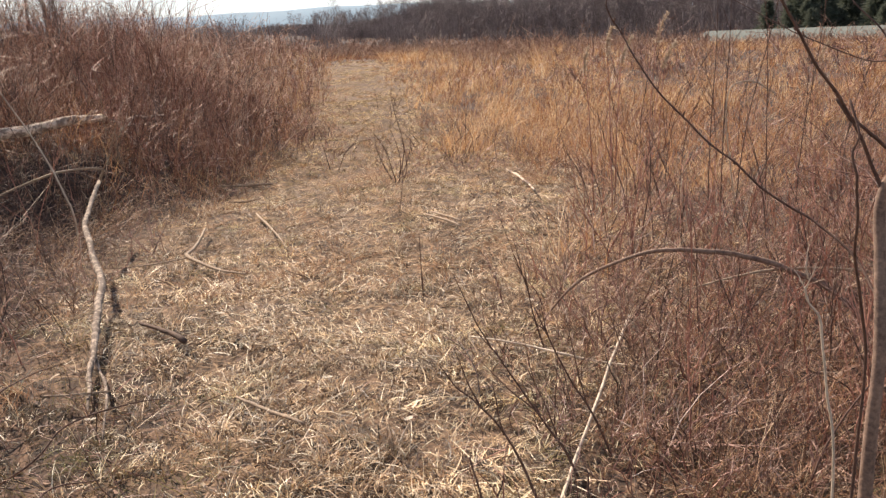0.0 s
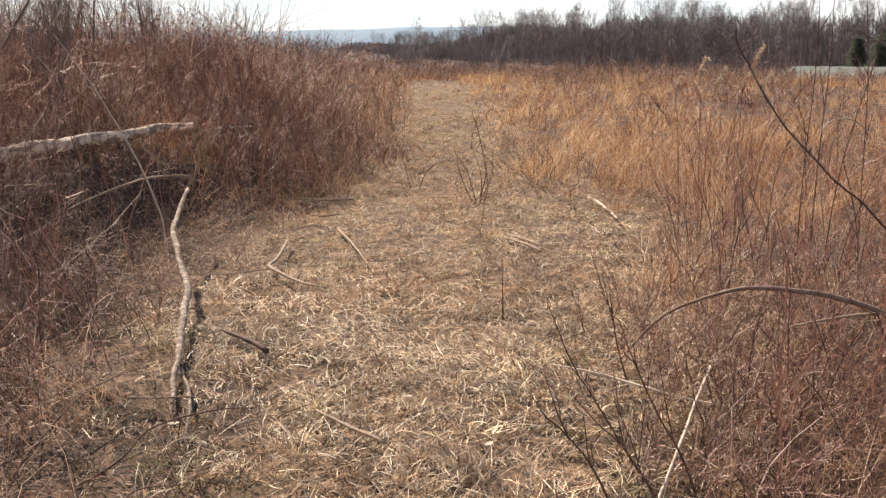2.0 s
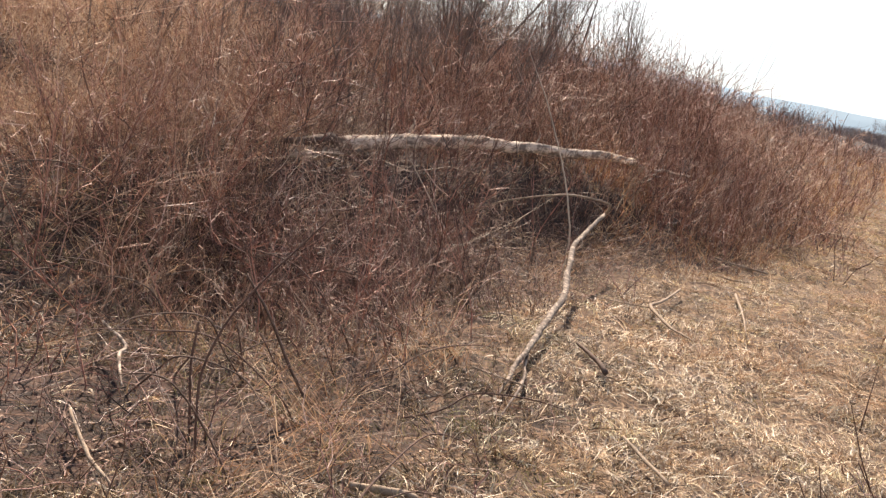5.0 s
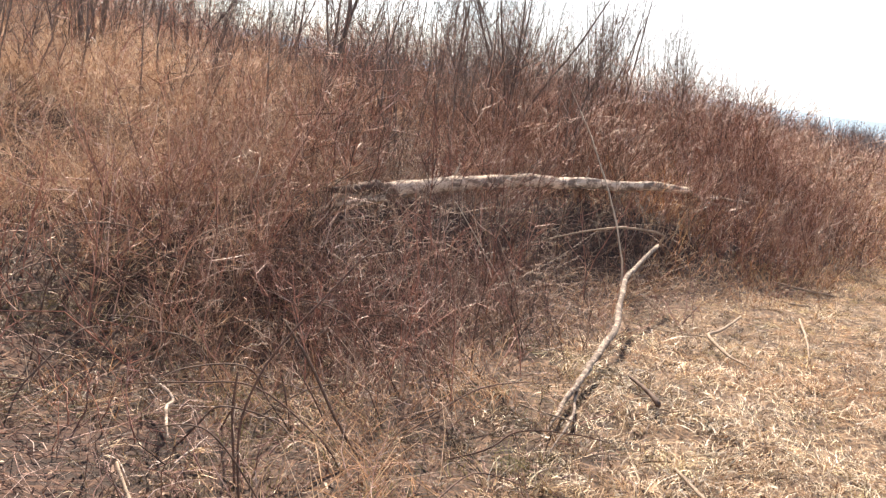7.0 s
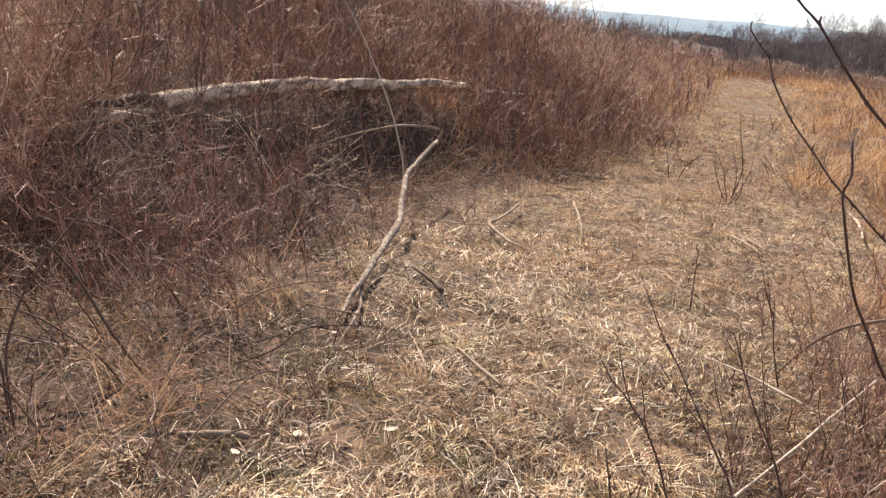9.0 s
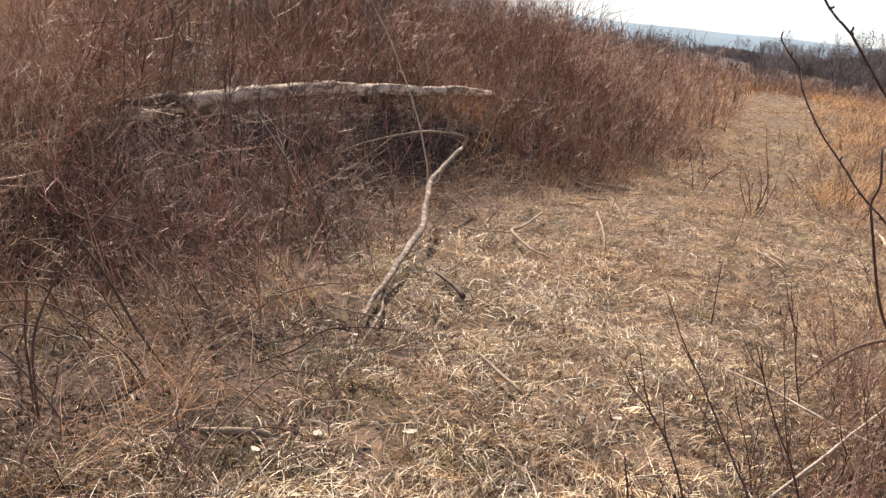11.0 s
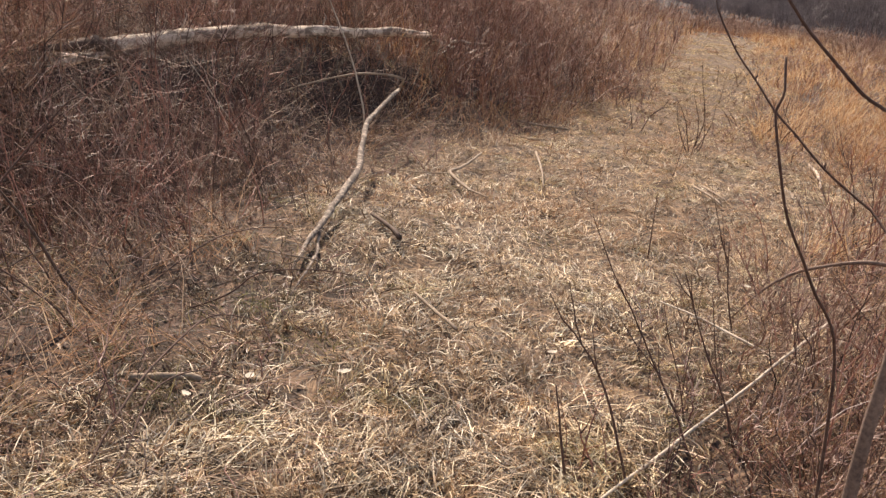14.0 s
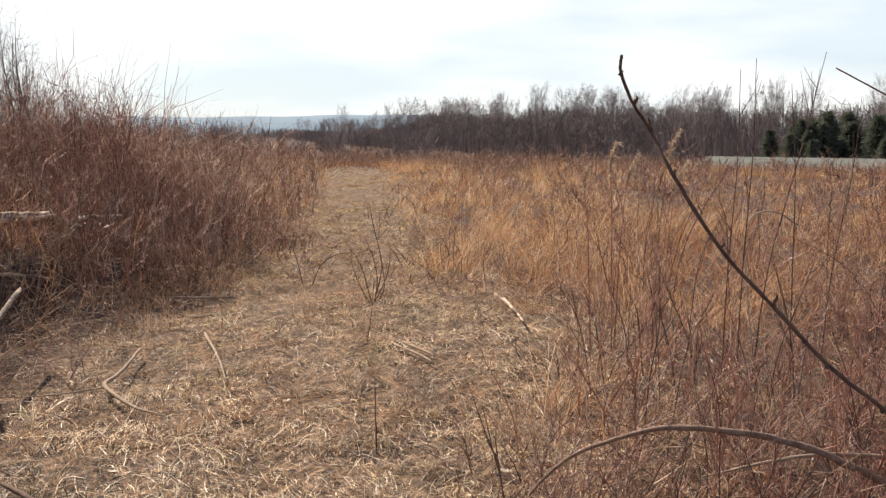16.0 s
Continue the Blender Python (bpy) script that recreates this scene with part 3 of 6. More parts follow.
def straw_tufts():
    """Upright bleached tufts that stand out of the matted grass."""
    stuff("straw_tufts", [tuft_blades(3000, 18, 26, 0.06, 0.15, 0.0064)], M_TUFT, "bleached grass tufts flopping open", "grass")
    stuff("short_tufts", [tuft_blades(8500, 11, 24, 0.03, 0.085, 0.0075)], M_STRAW, "short broken tufts of dry grass on the path", "grass")


def leaf_litter():
    x, y, r = fan(19000, -46, 56, 1.6, 16)
    d = np.maximum(brush_of(x, y), right_of(x, y))
    keep = rng.uniform(0, 1, len(x)) < 0.3 + 0.7 * step(-0.9, 0.3, d) + 0.4 * patchy(x, y, 0.8, 21) + 0.8 * littered(x, y)
    x, y = x[keep], y[keep]
    n = len(x)
    way = unit(np.stack([rng.normal(0, 1, n), rng.normal(0, 1, n), rng.uniform(-0.1, 0.25, n)], -1))
    flat = unit(np.cross(way, np.array([[0, 0, 1.0]])) + rng.normal(0, 0.25, (n, 3)))
    v, f = blades(on_ground(x, y, rng.uniform(0.005, 0.03, n)), way, rng.uniform(0.02, 0.055, n), rng.uniform(0.005, 0.015, n), np.stack([np.zeros(n), np.zeros(n), rng.normal(0, 0.4, n)], -1), 3, 0.4, flat)
    return stuff("leaf_litter", [(v, f)], M_LEAF, "curled dead brown leaves among the straw", "leaf litter")


def green_tufts():
    """Small new grass showing through the straw."""
    r2 = np.random.default_rng(8)
    spots = [(-0.45, 4.15), (0.1, 3.3), (-0.5, 3.3), (0.25, 2.9), (1.75, 4.5), (1.55, 4.9), (0.0, 6.9), (-0.6, 5.1), (1.1, 9.6), (0.35, 9.4), (-0.9, 3.1), (1.2, 2.9), (-0.2, 2.6), (0.6, 5.6), (-1.2, 6.2), (-1.1, 5.3), (-1.0, 2.7), (-1.3, 3.0), (-0.75, 2.4), (-1.1, 3.5), (-0.6, 2.9), (-1.6, 3.3)]
    chunks = []
    for x, y in spots:
        n = 40
        px, py = x + r2.normal(0, 0.07, n), y + r2.normal(0, 0.07, n)
        way = unit(np.stack([r2.normal(0, 0.6, n), r2.normal(0, 0.6, n), np.ones(n)], -1))
        chunks.append(blades(on_ground(px, py), way, r2.uniform(0.04, 0.1, n), r2.uniform(0.002, 0.004, n), r2.normal(0, 0.5, (n, 3)), 3))
    return stuff("green_grass", chunks, M_GREEN, "yellow-green tufts of new grass in the straw", "grass")



def litter_grass():
    """Fine grey-green and brown grass between the leaves and stems of the open litter."""
    cx, cy, cr = fan(9000, -30, 54, 1.7, 7)
    keep = (littered(cx, cy) > rng.uniform(0.05, 0.8, len(cx))) & (patchy(cx, cy, 0.35, 30) + rng.normal(0, 0.3, len(cx)) > -0.35)
    cx, cy = cx[keep], cy[keep]
    n, m = len(cx), 12
    x, y = (cx[:, None] + rng.normal(0, 0.03, (n, m))).ravel(), (cy[:, None] + rng.normal(0, 0.03, (n, m))).ravel()
    k = n * m
    way = unit(np.concatenate([rng.normal(0, 0.7, (k, 2)), rng.uniform(0.3, 1.8, (k, 1))], 1))
    v, f = blades(on_ground(x, y, 0.004), way, rng.uniform(0.025, 0.085, k), rng.uniform(0.0018, 0.0046, k), np.concatenate([rng.normal(0, 0.45, (k, 2)), rng.uniform(-0.9, 0.0, (k, 1))], 1), 3, 0.35)
    return stuff("litter_grass", [(v, f)], M_DULL, "dull grey-green and brown grass among dead leaves", "grass")


litter_grass()
thatch()
loose_straw()
straw_behind()
sod_tufts()
straw_tufts()
leaf_litter()
green_tufts()


# ---- thickets ----
def lumpy(x, y):
    """How tall the growth stands at a place, round 1."""
    return 0.9 + 0.24 * np.sin(1.1 * x + 0.7 * y + 0.5) + 0.2 * np.sin(2.3 * y - 1.4 * x + 2.0) + 0.16 * np.sin(3.9 * x + 3.1 * y)


def clump(cx, cy, tall, thick, count, lean, reach=0.16, twigs=4, arch=0.3, to=(-0.04, 0.0), share=0.42):
    """Crooked arching canes of many clumps at once: cx, cy, tall, thick per clump."""
    n = len(cx)
    x = (cx[:, None] + rng.normal(0, reach, (n, count))).ravel()
    y = (cy[:, None] + rng.normal(0, reach, (n, count))).ravel()
    k = n * count
    out = np.stack([x - np.repeat(cx, count), y - np.repeat(cy, count)], -1)
    way = unit(np.concatenate([out * (0.9 if reach < 0.2 else 0.35) + rng.normal(0, lean, (k, 2)) + np.array(to), np.ones((k, 1))], 1))
    h = np.repeat(tall * rng.uniform(0.6, 1.25, n), count) * rng.uniform(0.35, 1.05, k) * np.where(rng.uniform(0, 1, k) < 0.06, 1.4, 1.0)
    h = np.minimum(h, np.where(np.repeat(cy, count) > 40, 2.6, 1.6))
    fold = arch * rng.uniform(0, 1, k) ** 1.5
    bend = np.concatenate([way[:, :2] * fold[:, None] * 2.2 + rng.normal(0, 0.14, (k, 2)), (-0.75 * fold + rng.normal(0, 0.05, k))[:, None]], 1)
    return with_twigs(on_ground(x, y, -0.03), way, h, np.repeat(thick * rng.uniform(0.6, 1.5, n), count) * rng.uniform(0.5, 1.35, k), bend, 5, twigs, share, 0.95, 0.032, 0.4)


def open_slope(x, y):
    """Where the growth up the slope is low grass rather than brush."""
    return step(28, 35, np.degrees(np.arctan2(0.9 - x, np.maximum(y, 0.1)))) * (1 - step(13, 17, y))


def left_heights(x, y, d):
    h = (0.62 + 0.5 * step(0.0, 1.6, d) - 0.06 * step(2, 4.5, d) * (1 - step(9, 14, y)) + 0.3 * step(4, 9, d)) * (lumpy(x, y) + 0.3 * patchy(x, y, 0.8, 6))
    h = h * (0.55 + 0.45 * step(3.2, 6.5, y + 0.6 * d))
    h = h * (1 + 0.2 * step(11.5, 14, y) * (1 - step(26, 36, y))) * (1 + 0.12 * step(9.5, 11.5, y) * step(0.8, 2.0, d) * (1 - step(22, 30, y)))
    h = h * (1 - 0.4 * step(1.9, 3.4, d) * open_slope(x, y))          # only low growth up the slope
    before_log = step(-0.25, 0.1, x - np.interp(y, [4.7, 5.8, 7.2, 8.5, 10.4], [-2.75, -2.47, -2.15, -1.87, -1.44])) * step(4.2, 5.4, y) * (1 - step(9.8, 10.8, y))
    return h * (1 - 0.7 * before_log)


def thickets_left():
    x, y, r = fan(3500, -12, 62, 2.4, 80)
    x2, y2, r2 = fan(900, 2, 24, 7, 17)
    x, y, r = np.concatenate([x, x2]), np.concatenate([y, y2]), np.concatenate([r, r2])
    d = brush_of(x, y)
    gap = patchy(x, y, 0.55, 7) + 0.5 * patchy(x, y, 1.6, 8)
    keep = (d > rng.uniform(-0.3, 0.6, len(d)) - 0.35 * (y < 4.4) + 0.4 * step(7.0, 8.5, y) * (1 - step(12, 14, y))) & (y > 1.0) & ((r > 5) | (rng.uniform(0, 1, len(d)) < 0.4)) & ((y > 4.2) | (rng.uniform(0, 1, len(d)) < 0.45)) & (gap < np.where((y > 8.5) & (d < 3), 0.75, 0.3) + rng.normal(0, 0.2, len(d)))
    keep &= (d < 2.3) | (rng.uniform(0, 1, len(d)) > 0.3 * open_slope(x, y))
    keep &= ~((np.abs(x + 1.3) < 0.6) & (np.abs(y - 6.9) < 1.0) & (rng.uniform(0, 1, len(d)) < 0.75))
    x, y, r, d = x[keep], y[keep], r[keep], d[keep]
    tall, thick = left_heights(x, y, d), 0.0038 * np.maximum(1, r / 9)
    # bushes before the rotten end of the log
    ex, ey = rng.uniform(-2.45, -1.9, 10), rng.uniform(4.3, 5.3, 10)
    x, y, r = np.concatenate([x, ex]), np.concatenate([y, ey]), np.concatenate([r, np.full(10, 3.6)])
    d = np.concatenate([d, np.full(10, 0.5)])
    tall, thick = np.concatenate([tall, rng.uniform(0.5, 0.8, 10)]), np.concatenate([thick, np.full(10, 0.0036)])
    near = np.where(r < 3.7)[0]
    for i in near:
        v, f = joined(clump(x[i:i + 1], y[i:i + 1], tall[i:i + 1], thick[i:i + 1] * 0.8, 8, 0.45, 0.16, 4, 0.6))
        grey = rng.uniform() < 0.5
        tagged(new("bramble_bush", mesh_from("bramble_bush", v, f, M_GREYCANE if grey else M_PURPLE)), "leafless grey-brown bush on the bank" if grey else "leafless purple-brown bramble bush on the bank", "bush", "bramble bushes")
    pick = rng.uniform(0, 1, len(x)) + 0.3 * patchy(x, y, 1.4, 9) < np.where(y > 8, 0.13, 0.24)
    light = (rng.uniform(0, 1, len(x)) + 0.3 * patchy(x, y, 1.0, 24) < np.where(d > 2.4, 0.85, np.where(y > 8, 0.6, 0.22))) & ~pick
    far = np.where((r >= 3.7) & light)[0]
    stuff("tan_brush", clump(x[far], y[far], tall[far], thick[far] * 0.92, 8, 0.18, 0.22, 9, 0.1, (-0.05, 0.0), 0.34), M_TANCANE, "leafless tan-brown brush lit by the sun", "brush")
    far = np.where((r >= 3.7) & ~pick & ~light)[0]
    up = np.where(y[far] > 8, 0.17, 0.34)
    stuff("thicket_canes", clump(x[far], y[far], tall[far], thick[far] * 0.92, 8, np.repeat(up, 8)[:, None], 0.22, 8, np.repeat(np.where(y[far] > 8, 0.09, 0.45), 8), (-0.05, 0.0), 0.34), M_CANE, "dense leafless red-brown brush covering the bank", "brush")
    far = np.where((r >= 3.7) & pick)[0]
    stuff("grey_brush", clump(x[far], y[far], tall[far], thick[far], 7, 0.38, 0.24, 5, 0.55), M_GREYCANE, "leafless grey-brown brush mixed into the thicket", "brush")


def bramble_patches():
    """Low dense brambles with short crooked shoots, leaning off the path."""
    r2 = np.random.default_rng(17)
    for n, (x0, x1, y0, y1, h0, h1) in ((34, (-2.15, -0.95, 4.4, 6.2, 0.42, 0.72)), (30, (-3.6, -2.0, 3.9, 6.6, 0.45, 0.8)), (18, (-2.5, -1.0, 3.3, 4.5, 0.25, 0.5)), (26, (1.75, 3.3, 3.2, 5.6, 0.3, 0.62)), (12, (1.5, 2.4, 2.7, 3.7, 0.2, 0.42))):
        for i in range(n):
            x, y = r2.uniform(x0, x1), r2.uniform(y0, y1)
            if x < 0 and y > 4.5 and x > -0.95 - 0.55 * (5.2 - y):
                continue
            h, side = np.array([r2.uniform(h0, h1)]), -1 if x < 0 else 1
            v, f = joined(clump(np.array([x]), np.array([y]), h, np.array([r2.uniform(0.0022, 0.0034)]), 16, 0.35, 0.19, 11, 0.25, (0.45 * side, 0.05), 0.34))
            mat, tone = ((M_PURPLE, "purple-brown"), (M_GREYCANE, "grey-brown"), (M_BRUSHTAN, "tan-brown"))[2 if r2.uniform() < (0.65 if x < -1.7 else 0.25) else int(r2.uniform() < 0.5)]
            tagged(new("bramble_bush", mesh_from("bramble_bush", v, f, mat)), f"low tangled {tone} bramble bush", "bush", "bramble bushes")


def bank_shrubs():
    """Taller twiggy shrubs that stand out of the brush."""
    r2 = np.random.default_rng(29)
    made = 0
    while made < 105:
        a, r = radians(r2.uniform(4, 58)), r2.uniform(5.2, 15)
        x, y = 0.9 - r * math.sin(a), r * math.cos(a)
        d = float(left_of(x, y))
        if d < 0.3 or (y < 10.5 and d < 1.9 and r2.uniform() < 0.8):
            continue
        h = r2.uniform(0.75, 1.15) + 0.45 * float(step(1.8, 4.5, d)) * r2.uniform(0.5, 1.5)
        v, f = joined(clump(np.array([x]), np.array([y]), np.array([h]), np.array([r2.uniform(0.004, 0.0068)]), int(r2.integers(3, 7)), 0.16, 0.1, 10, 0.06, (0, 0), 0.38))
        dark = r2.uniform() < 0.6
        tagged(new("bare_shrub", mesh_from("bare_shrub", v, f, M_SHRUB if dark else M_CANE)), "dark twiggy leafless shrub standing out of the brush" if dark else "red-brown twiggy leafless shrub in the brush", "shrub", "shrubs on the bank")
        made += 1


def thickets_right():
    x, y, r = fan(2000, -62, -4, 2.5, 60)
    d = right_of(x, y)
    gap = patchy(x, y, 0.6, 10) + 0.5 * patchy(x, y, 1.8, 11)
    keep = (d > rng.uniform(-0.5, 0.9, len(d)) - 0.35 * (y < 4.6)) & ((y > 2.4) | (x > 2.5)) & (rng.uniform(0, 1, len(d)) < np.where(y > 9, np.where(d < 1.6, 0.2, 0.5), 1.0)) & (gap < np.where(y < 7, 0.6, 0.25) + rng.normal(0, 0.2, len(d)))
    x, y, r, d = x[keep], y[keep], r[keep], d[keep]
    tall, thick = (0.42 + 0.3 * step(0, 2.0, d) + 0.15 * step(8, 14, y)) * (lumpy(x, y) + 0.35 * patchy(x, y, 0.8, 12)), 0.0034 * np.maximum(1, r / 8)
    # a thicker knot of brambles before the arching branch
    ex, ey = rng.uniform(1.75, 2.9, 14), rng.uniform(3.7, 4.5, 14)
    x, y, r = np.concatenate([x, ex]), np.concatenate([y, ey]), np.concatenate([r, np.full(14, 3.8)])
    tall, thick = np.concatenate([tall, rng.uniform(0.45, 0.8, 14)]), np.concatenate([thick, np.full(14, 0.003)])
    near = np.where(r < 3.9)[0]
    for i in near:
        v, f = joined(clump(x[i:i + 1], y[i:i + 1], tall[i:i + 1], thick[i:i + 1], 7, 0.2, 0.13, 4, 0.16))
        mat, tone = ((M_CANE, "reddish"), (M_PURPLE, "purple-brown"), (M_GREYCANE, "grey-brown"))[i % 3]
        tagged(new("bramble_bush", mesh_from("bramble_bush", v, f, mat)), f"leafless {tone} bramble bush beside the path", "bush", "bramble bushes")
    far = np.where(r >= 3.9)[0]
    stuff("bramble_canes", clump(x[far], y[far], tall[far], thick[far], 8, 0.28, 0.2, 4, 0.35), M_CANE, "leafless reddish bramble canes in the field", "brush")


def bleached_canes():
    x, y, r = fan(6500, -50, 62, 2.6, 34)
    dl, dr = brush_of(x, y), right_of(x, y)
    keep = ((dl > 0.1) | (dr > 0.2)) & (y > 4.4) & (rng.uniform(0, 1, len(x)) < np.where(dr > 0, 0.35, np.where(r < 7, 0.26, 0.36)))
    x, y, r = x[keep], y[keep], r[keep]
    n = len(x)
    way = unit(np.stack([rng.normal(0, 0.5, n), rng.normal(0, 0.5, n), rng.uniform(0.45, 1.1, n)], -1))
    v, f, _ = strands(on_ground(x, y, 0.03), way, rng.uniform(0.15, 0.75, n) * np.where(y > 6.5, 0.55, 1.0), rng.uniform(0.0014, 0.003, n) * np.maximum(1, r / 9), rng.normal(0, 0.45, (n, 3)) - np.array([0, 0, 0.15]), 6, 3, 0.4, 0.035)
    return stuff("bleached_stalks", [(v, f)], M_PALE, "bleached dead stalks tangled in the brush", "brush")


def ground_tangle():
    """Fallen red canes and twigs lying criss-cross under the bushes."""
    x, y, r = fan(16000, -55, 62, 1.9, 22)
    d = np.maximum(brush_of(x, y), right_of(x, y))
    open_litter = (y < 4.3) & (x < 0.6)
    keep = (rng.uniform(0, 1, len(d)) < np.where(right_of(x, y) > -0.5, 0.5, np.where(open_litter, 0.4, 1.0))) & (d > rng.uniform(-0.3, 0.3, len(d)) - 0.9 * open_litter * (rng.uniform(0, 1, len(d)) < 0.5))
    x, y, r = x[keep], y[keep], r[keep]
    n = len(x)
    way = unit(np.stack([rng.normal(0, 1, n), rng.normal(0, 1, n), rng.uniform(0.0, 0.6, n)], -1))
    v, f, _ = strands(on_ground(x, y, 0.02), way, rng.uniform(0.08, 0.42, n), rng.uniform(0.001, 0.0028, n) * np.maximum(1, r / 9), rng.normal(0, 0.35, (n, 3)) - np.array([0, 0, 0.2]), 4, 3, 0.4, 0.04)
    return stuff("cane_tangle", [(v, f)], M_PURPLE, "tangle of fallen brown canes under the bushes", "brush")


def hollow_tangle():
    """Grey dead canes heaped in the hollow under the log."""
    n = 1500
    y = rng.uniform(5.4, 9.3, n)
    x = np.interp(y, [4.7, 5.8, 7.2, 8.5, 10.4], [-2.7, -2.4, -2.1, -1.8, -1.4]) + rng.uniform(0, 1.0, n) ** 1.3 * 1.1
    way = unit(np.stack([rng.normal(0, 1, n), rng.normal(0, 1, n), rng.uniform(0.0, 0.9, n)], -1))
    v, f, _ = strands(on_ground(x, y, 0.02), way, rng.uniform(0.12, 0.55, n), rng.uniform(0.0013, 0.003, n), rng.normal(0, 0.4, (n, 3)) - np.array([0, 0, 0.3]), 4, 3, 0.4, 0.045)
    return stuff("hollow_tangle", [(v, f)], M_GREYCANE, "grey dead canes tangled in the hollow under the log", "brush")


def tan_grass():
    """Dead grass flopping among the canes."""
    cx, cy, cr = fan(5200, -50, 62, 2.4, 70)
    dl, dr = brush_of(cx, cy), right_of(cx, cy)
    pick = patchy(cx, cy, 0.7, 13) + 0.7 * patchy(cx, cy, 2.2, 14) + rng.normal(0, 0.35, len(cx))
    keep = ((dl > rng.uniform(-0.4, 0.3, len(cx))) | (dr > rng.uniform(-0.6, 0.3, len(cx)))) & (pick > np.where(dl > 0, np.where(left_of(cx, cy) > 1.9, -0.9, np.where((dl < 0.6) & (cy > 6.5), -0.7, np.where(cy > 8.5, -0.4, np.where((cx < -1.7) & (cy > 3.6), -0.35, np.where(cy < 4.3, 1.1, 0.5))))), np.where(cy < 9, -0.1, -0.5)))
    cx, cy, cr = cx[keep], cy[keep], cr[keep]
    n, m = len(cx), 18
    s = np.repeat(np.maximum(1, cr / 8), m)
    x, y = (cx[:, None] + rng.normal(0, 0.09, (n, m))).ravel(), (cy[:, None] + rng.normal(0, 0.09, (n, m))).ravel()
    k = n * m
    way = unit(np.concatenate([rng.normal(0, 0.4, (k, 2)) + np.repeat(rng.normal(0, 0.35, (n, 2)), m, 0), np.ones((k, 1))], 1))
    bend = np.concatenate([way[:, :2] * 0.6 + rng.normal(0, 0.15, (k, 2)), rng.uniform(-0.8, -0.1, (k, 1))], 1)
    tall = np.repeat(rng.uniform(0.3, 0.85, n), m) * rng.uniform(0.5, 1.1, k) * (0.7 + 0.3 * step(4, 8, np.repeat(cr, m)))
    v, f = blades(on_ground(x, y), way, tall, rng.uniform(0.002, 0.0042, k) * s, bend, 2)
    return stuff("dead_grass", [(v, f)], M_TAN, "dead tan grass flopping among the brush", "grass")


def hillside_grass():
    """Sunlit dead grass up the slope behind the brush."""
    cx, cy, cr = fan(4800, 26, 64, 6.0, 26)
    d = left_of(cx, cy)
    keep = (d > 1.7 + rng.normal(0, 0.4, len(cx))) & (rng.uniform(0, 1, len(cx)) < open_slope(cx, cy)) & (patchy(cx, cy, 0.9, 31) + rng.normal(0, 0.3, len(cx)) > -0.35)
    cx, cy, cr = cx[keep], cy[keep], cr[keep]
    n, m = len(cx), 16
    s = np.repeat(np.maximum(1, cr / 8), m)
    x, y = (cx[:, None] + rng.normal(0, 0.1, (n, m))).ravel(), (cy[:, None] + rng.normal(0, 0.1, (n, m))).ravel()
    k = n * m
    way = unit(np.concatenate([rng.normal(0, 0.35, (k, 2)) + np.repeat(rng.normal(0, 0.35, (n, 2)), m, 0), np.ones((k, 1))], 1))
    bend = np.concatenate([way[:, :2] * 0.7 + rng.normal(0, 0.18, (k, 2)), rng.uniform(-0.7, -0.1, (k, 1))], 1)
    tall = np.repeat(rng.uniform(0.3, 0.75, n) * (1 + 0.3 * patchy(cx, cy, 1.3, 32)), m) * rng.uniform(0.5, 1.1, k)
    v, f = blades(on_ground(x, y), way, tall, rng.uniform(0.002, 0.0046, k) * s, bend, 3)
    return stuff("hillside_grass", [(v, f)], M_SLOPE, "sunlit tan dead grass on the slope behind the brush", "grass")


def broomsedge():
    cx, cy, cr = fan(7000, -48, 4, 6, 120)
    d = right_of(cx, cy)
    patch = patchy(cx, cy, 1.6, 15) + 0.6 * patchy(cx, cy, 5.0, 16) + rng.normal(0, 0.35, len(cx))
    keep = (d > rng.uniform(-0.9, 1.2, len(d))) & (patch > np.where(d < 1.6 + cy * 0.14, -0.35, 0.35)) & ((cy > 11.5) | (patch > 0.5)) & ((d < 1.8) | (cy > 16) | (patch > 0.35))
    cx, cy, cr = cx[keep], cy[keep], cr[keep]
    n, m = len(cx), 22
    s = np.repeat(np.maximum(1, cr / 9), m)
    x = (cx[:, None] + rng.normal(0, 0.07, (n, m))).ravel()
    y = (cy[:, None] + rng.normal(0, 0.07, (n, m))).ravel()
    x += rng.normal(0, 0.02, n * m) * s
    k = n * m
    out = np.stack([x - np.repeat(cx, m), y - np.repeat(cy, m)], -1)
    way = unit(np.concatenate([out * 2.0 / s[:, None] + rng.normal(0, 0.2, (k, 2)) + np.repeat(rng.normal(0, 0.16, (n, 2)), m, 0) + np.array([0.1, 0]), np.ones((k, 1))], 1))
    tall = np.repeat(rng.uniform(0.25, 1.05, n) * (0.85 + 0.5 * patchy(cx, cy, 1.5, 17)), m) * rng.uniform(0.45, 1.0, k)
    bend = np.concatenate([way[:, :2] * 0.8 + rng.normal(0, 0.16, (k, 2)), rng.uniform(-0.5, 0.0, (k, 1))], 1)
    v, f = blades(on_ground(x, y), way, tall, rng.uniform(0.0022, 0.0048, k) * s ** 0.85, bend, 3)
    return stuff("broomsedge", [(v, f)], M_SEDGE, "clumps of tall golden orange broomsedge grass", "grass")


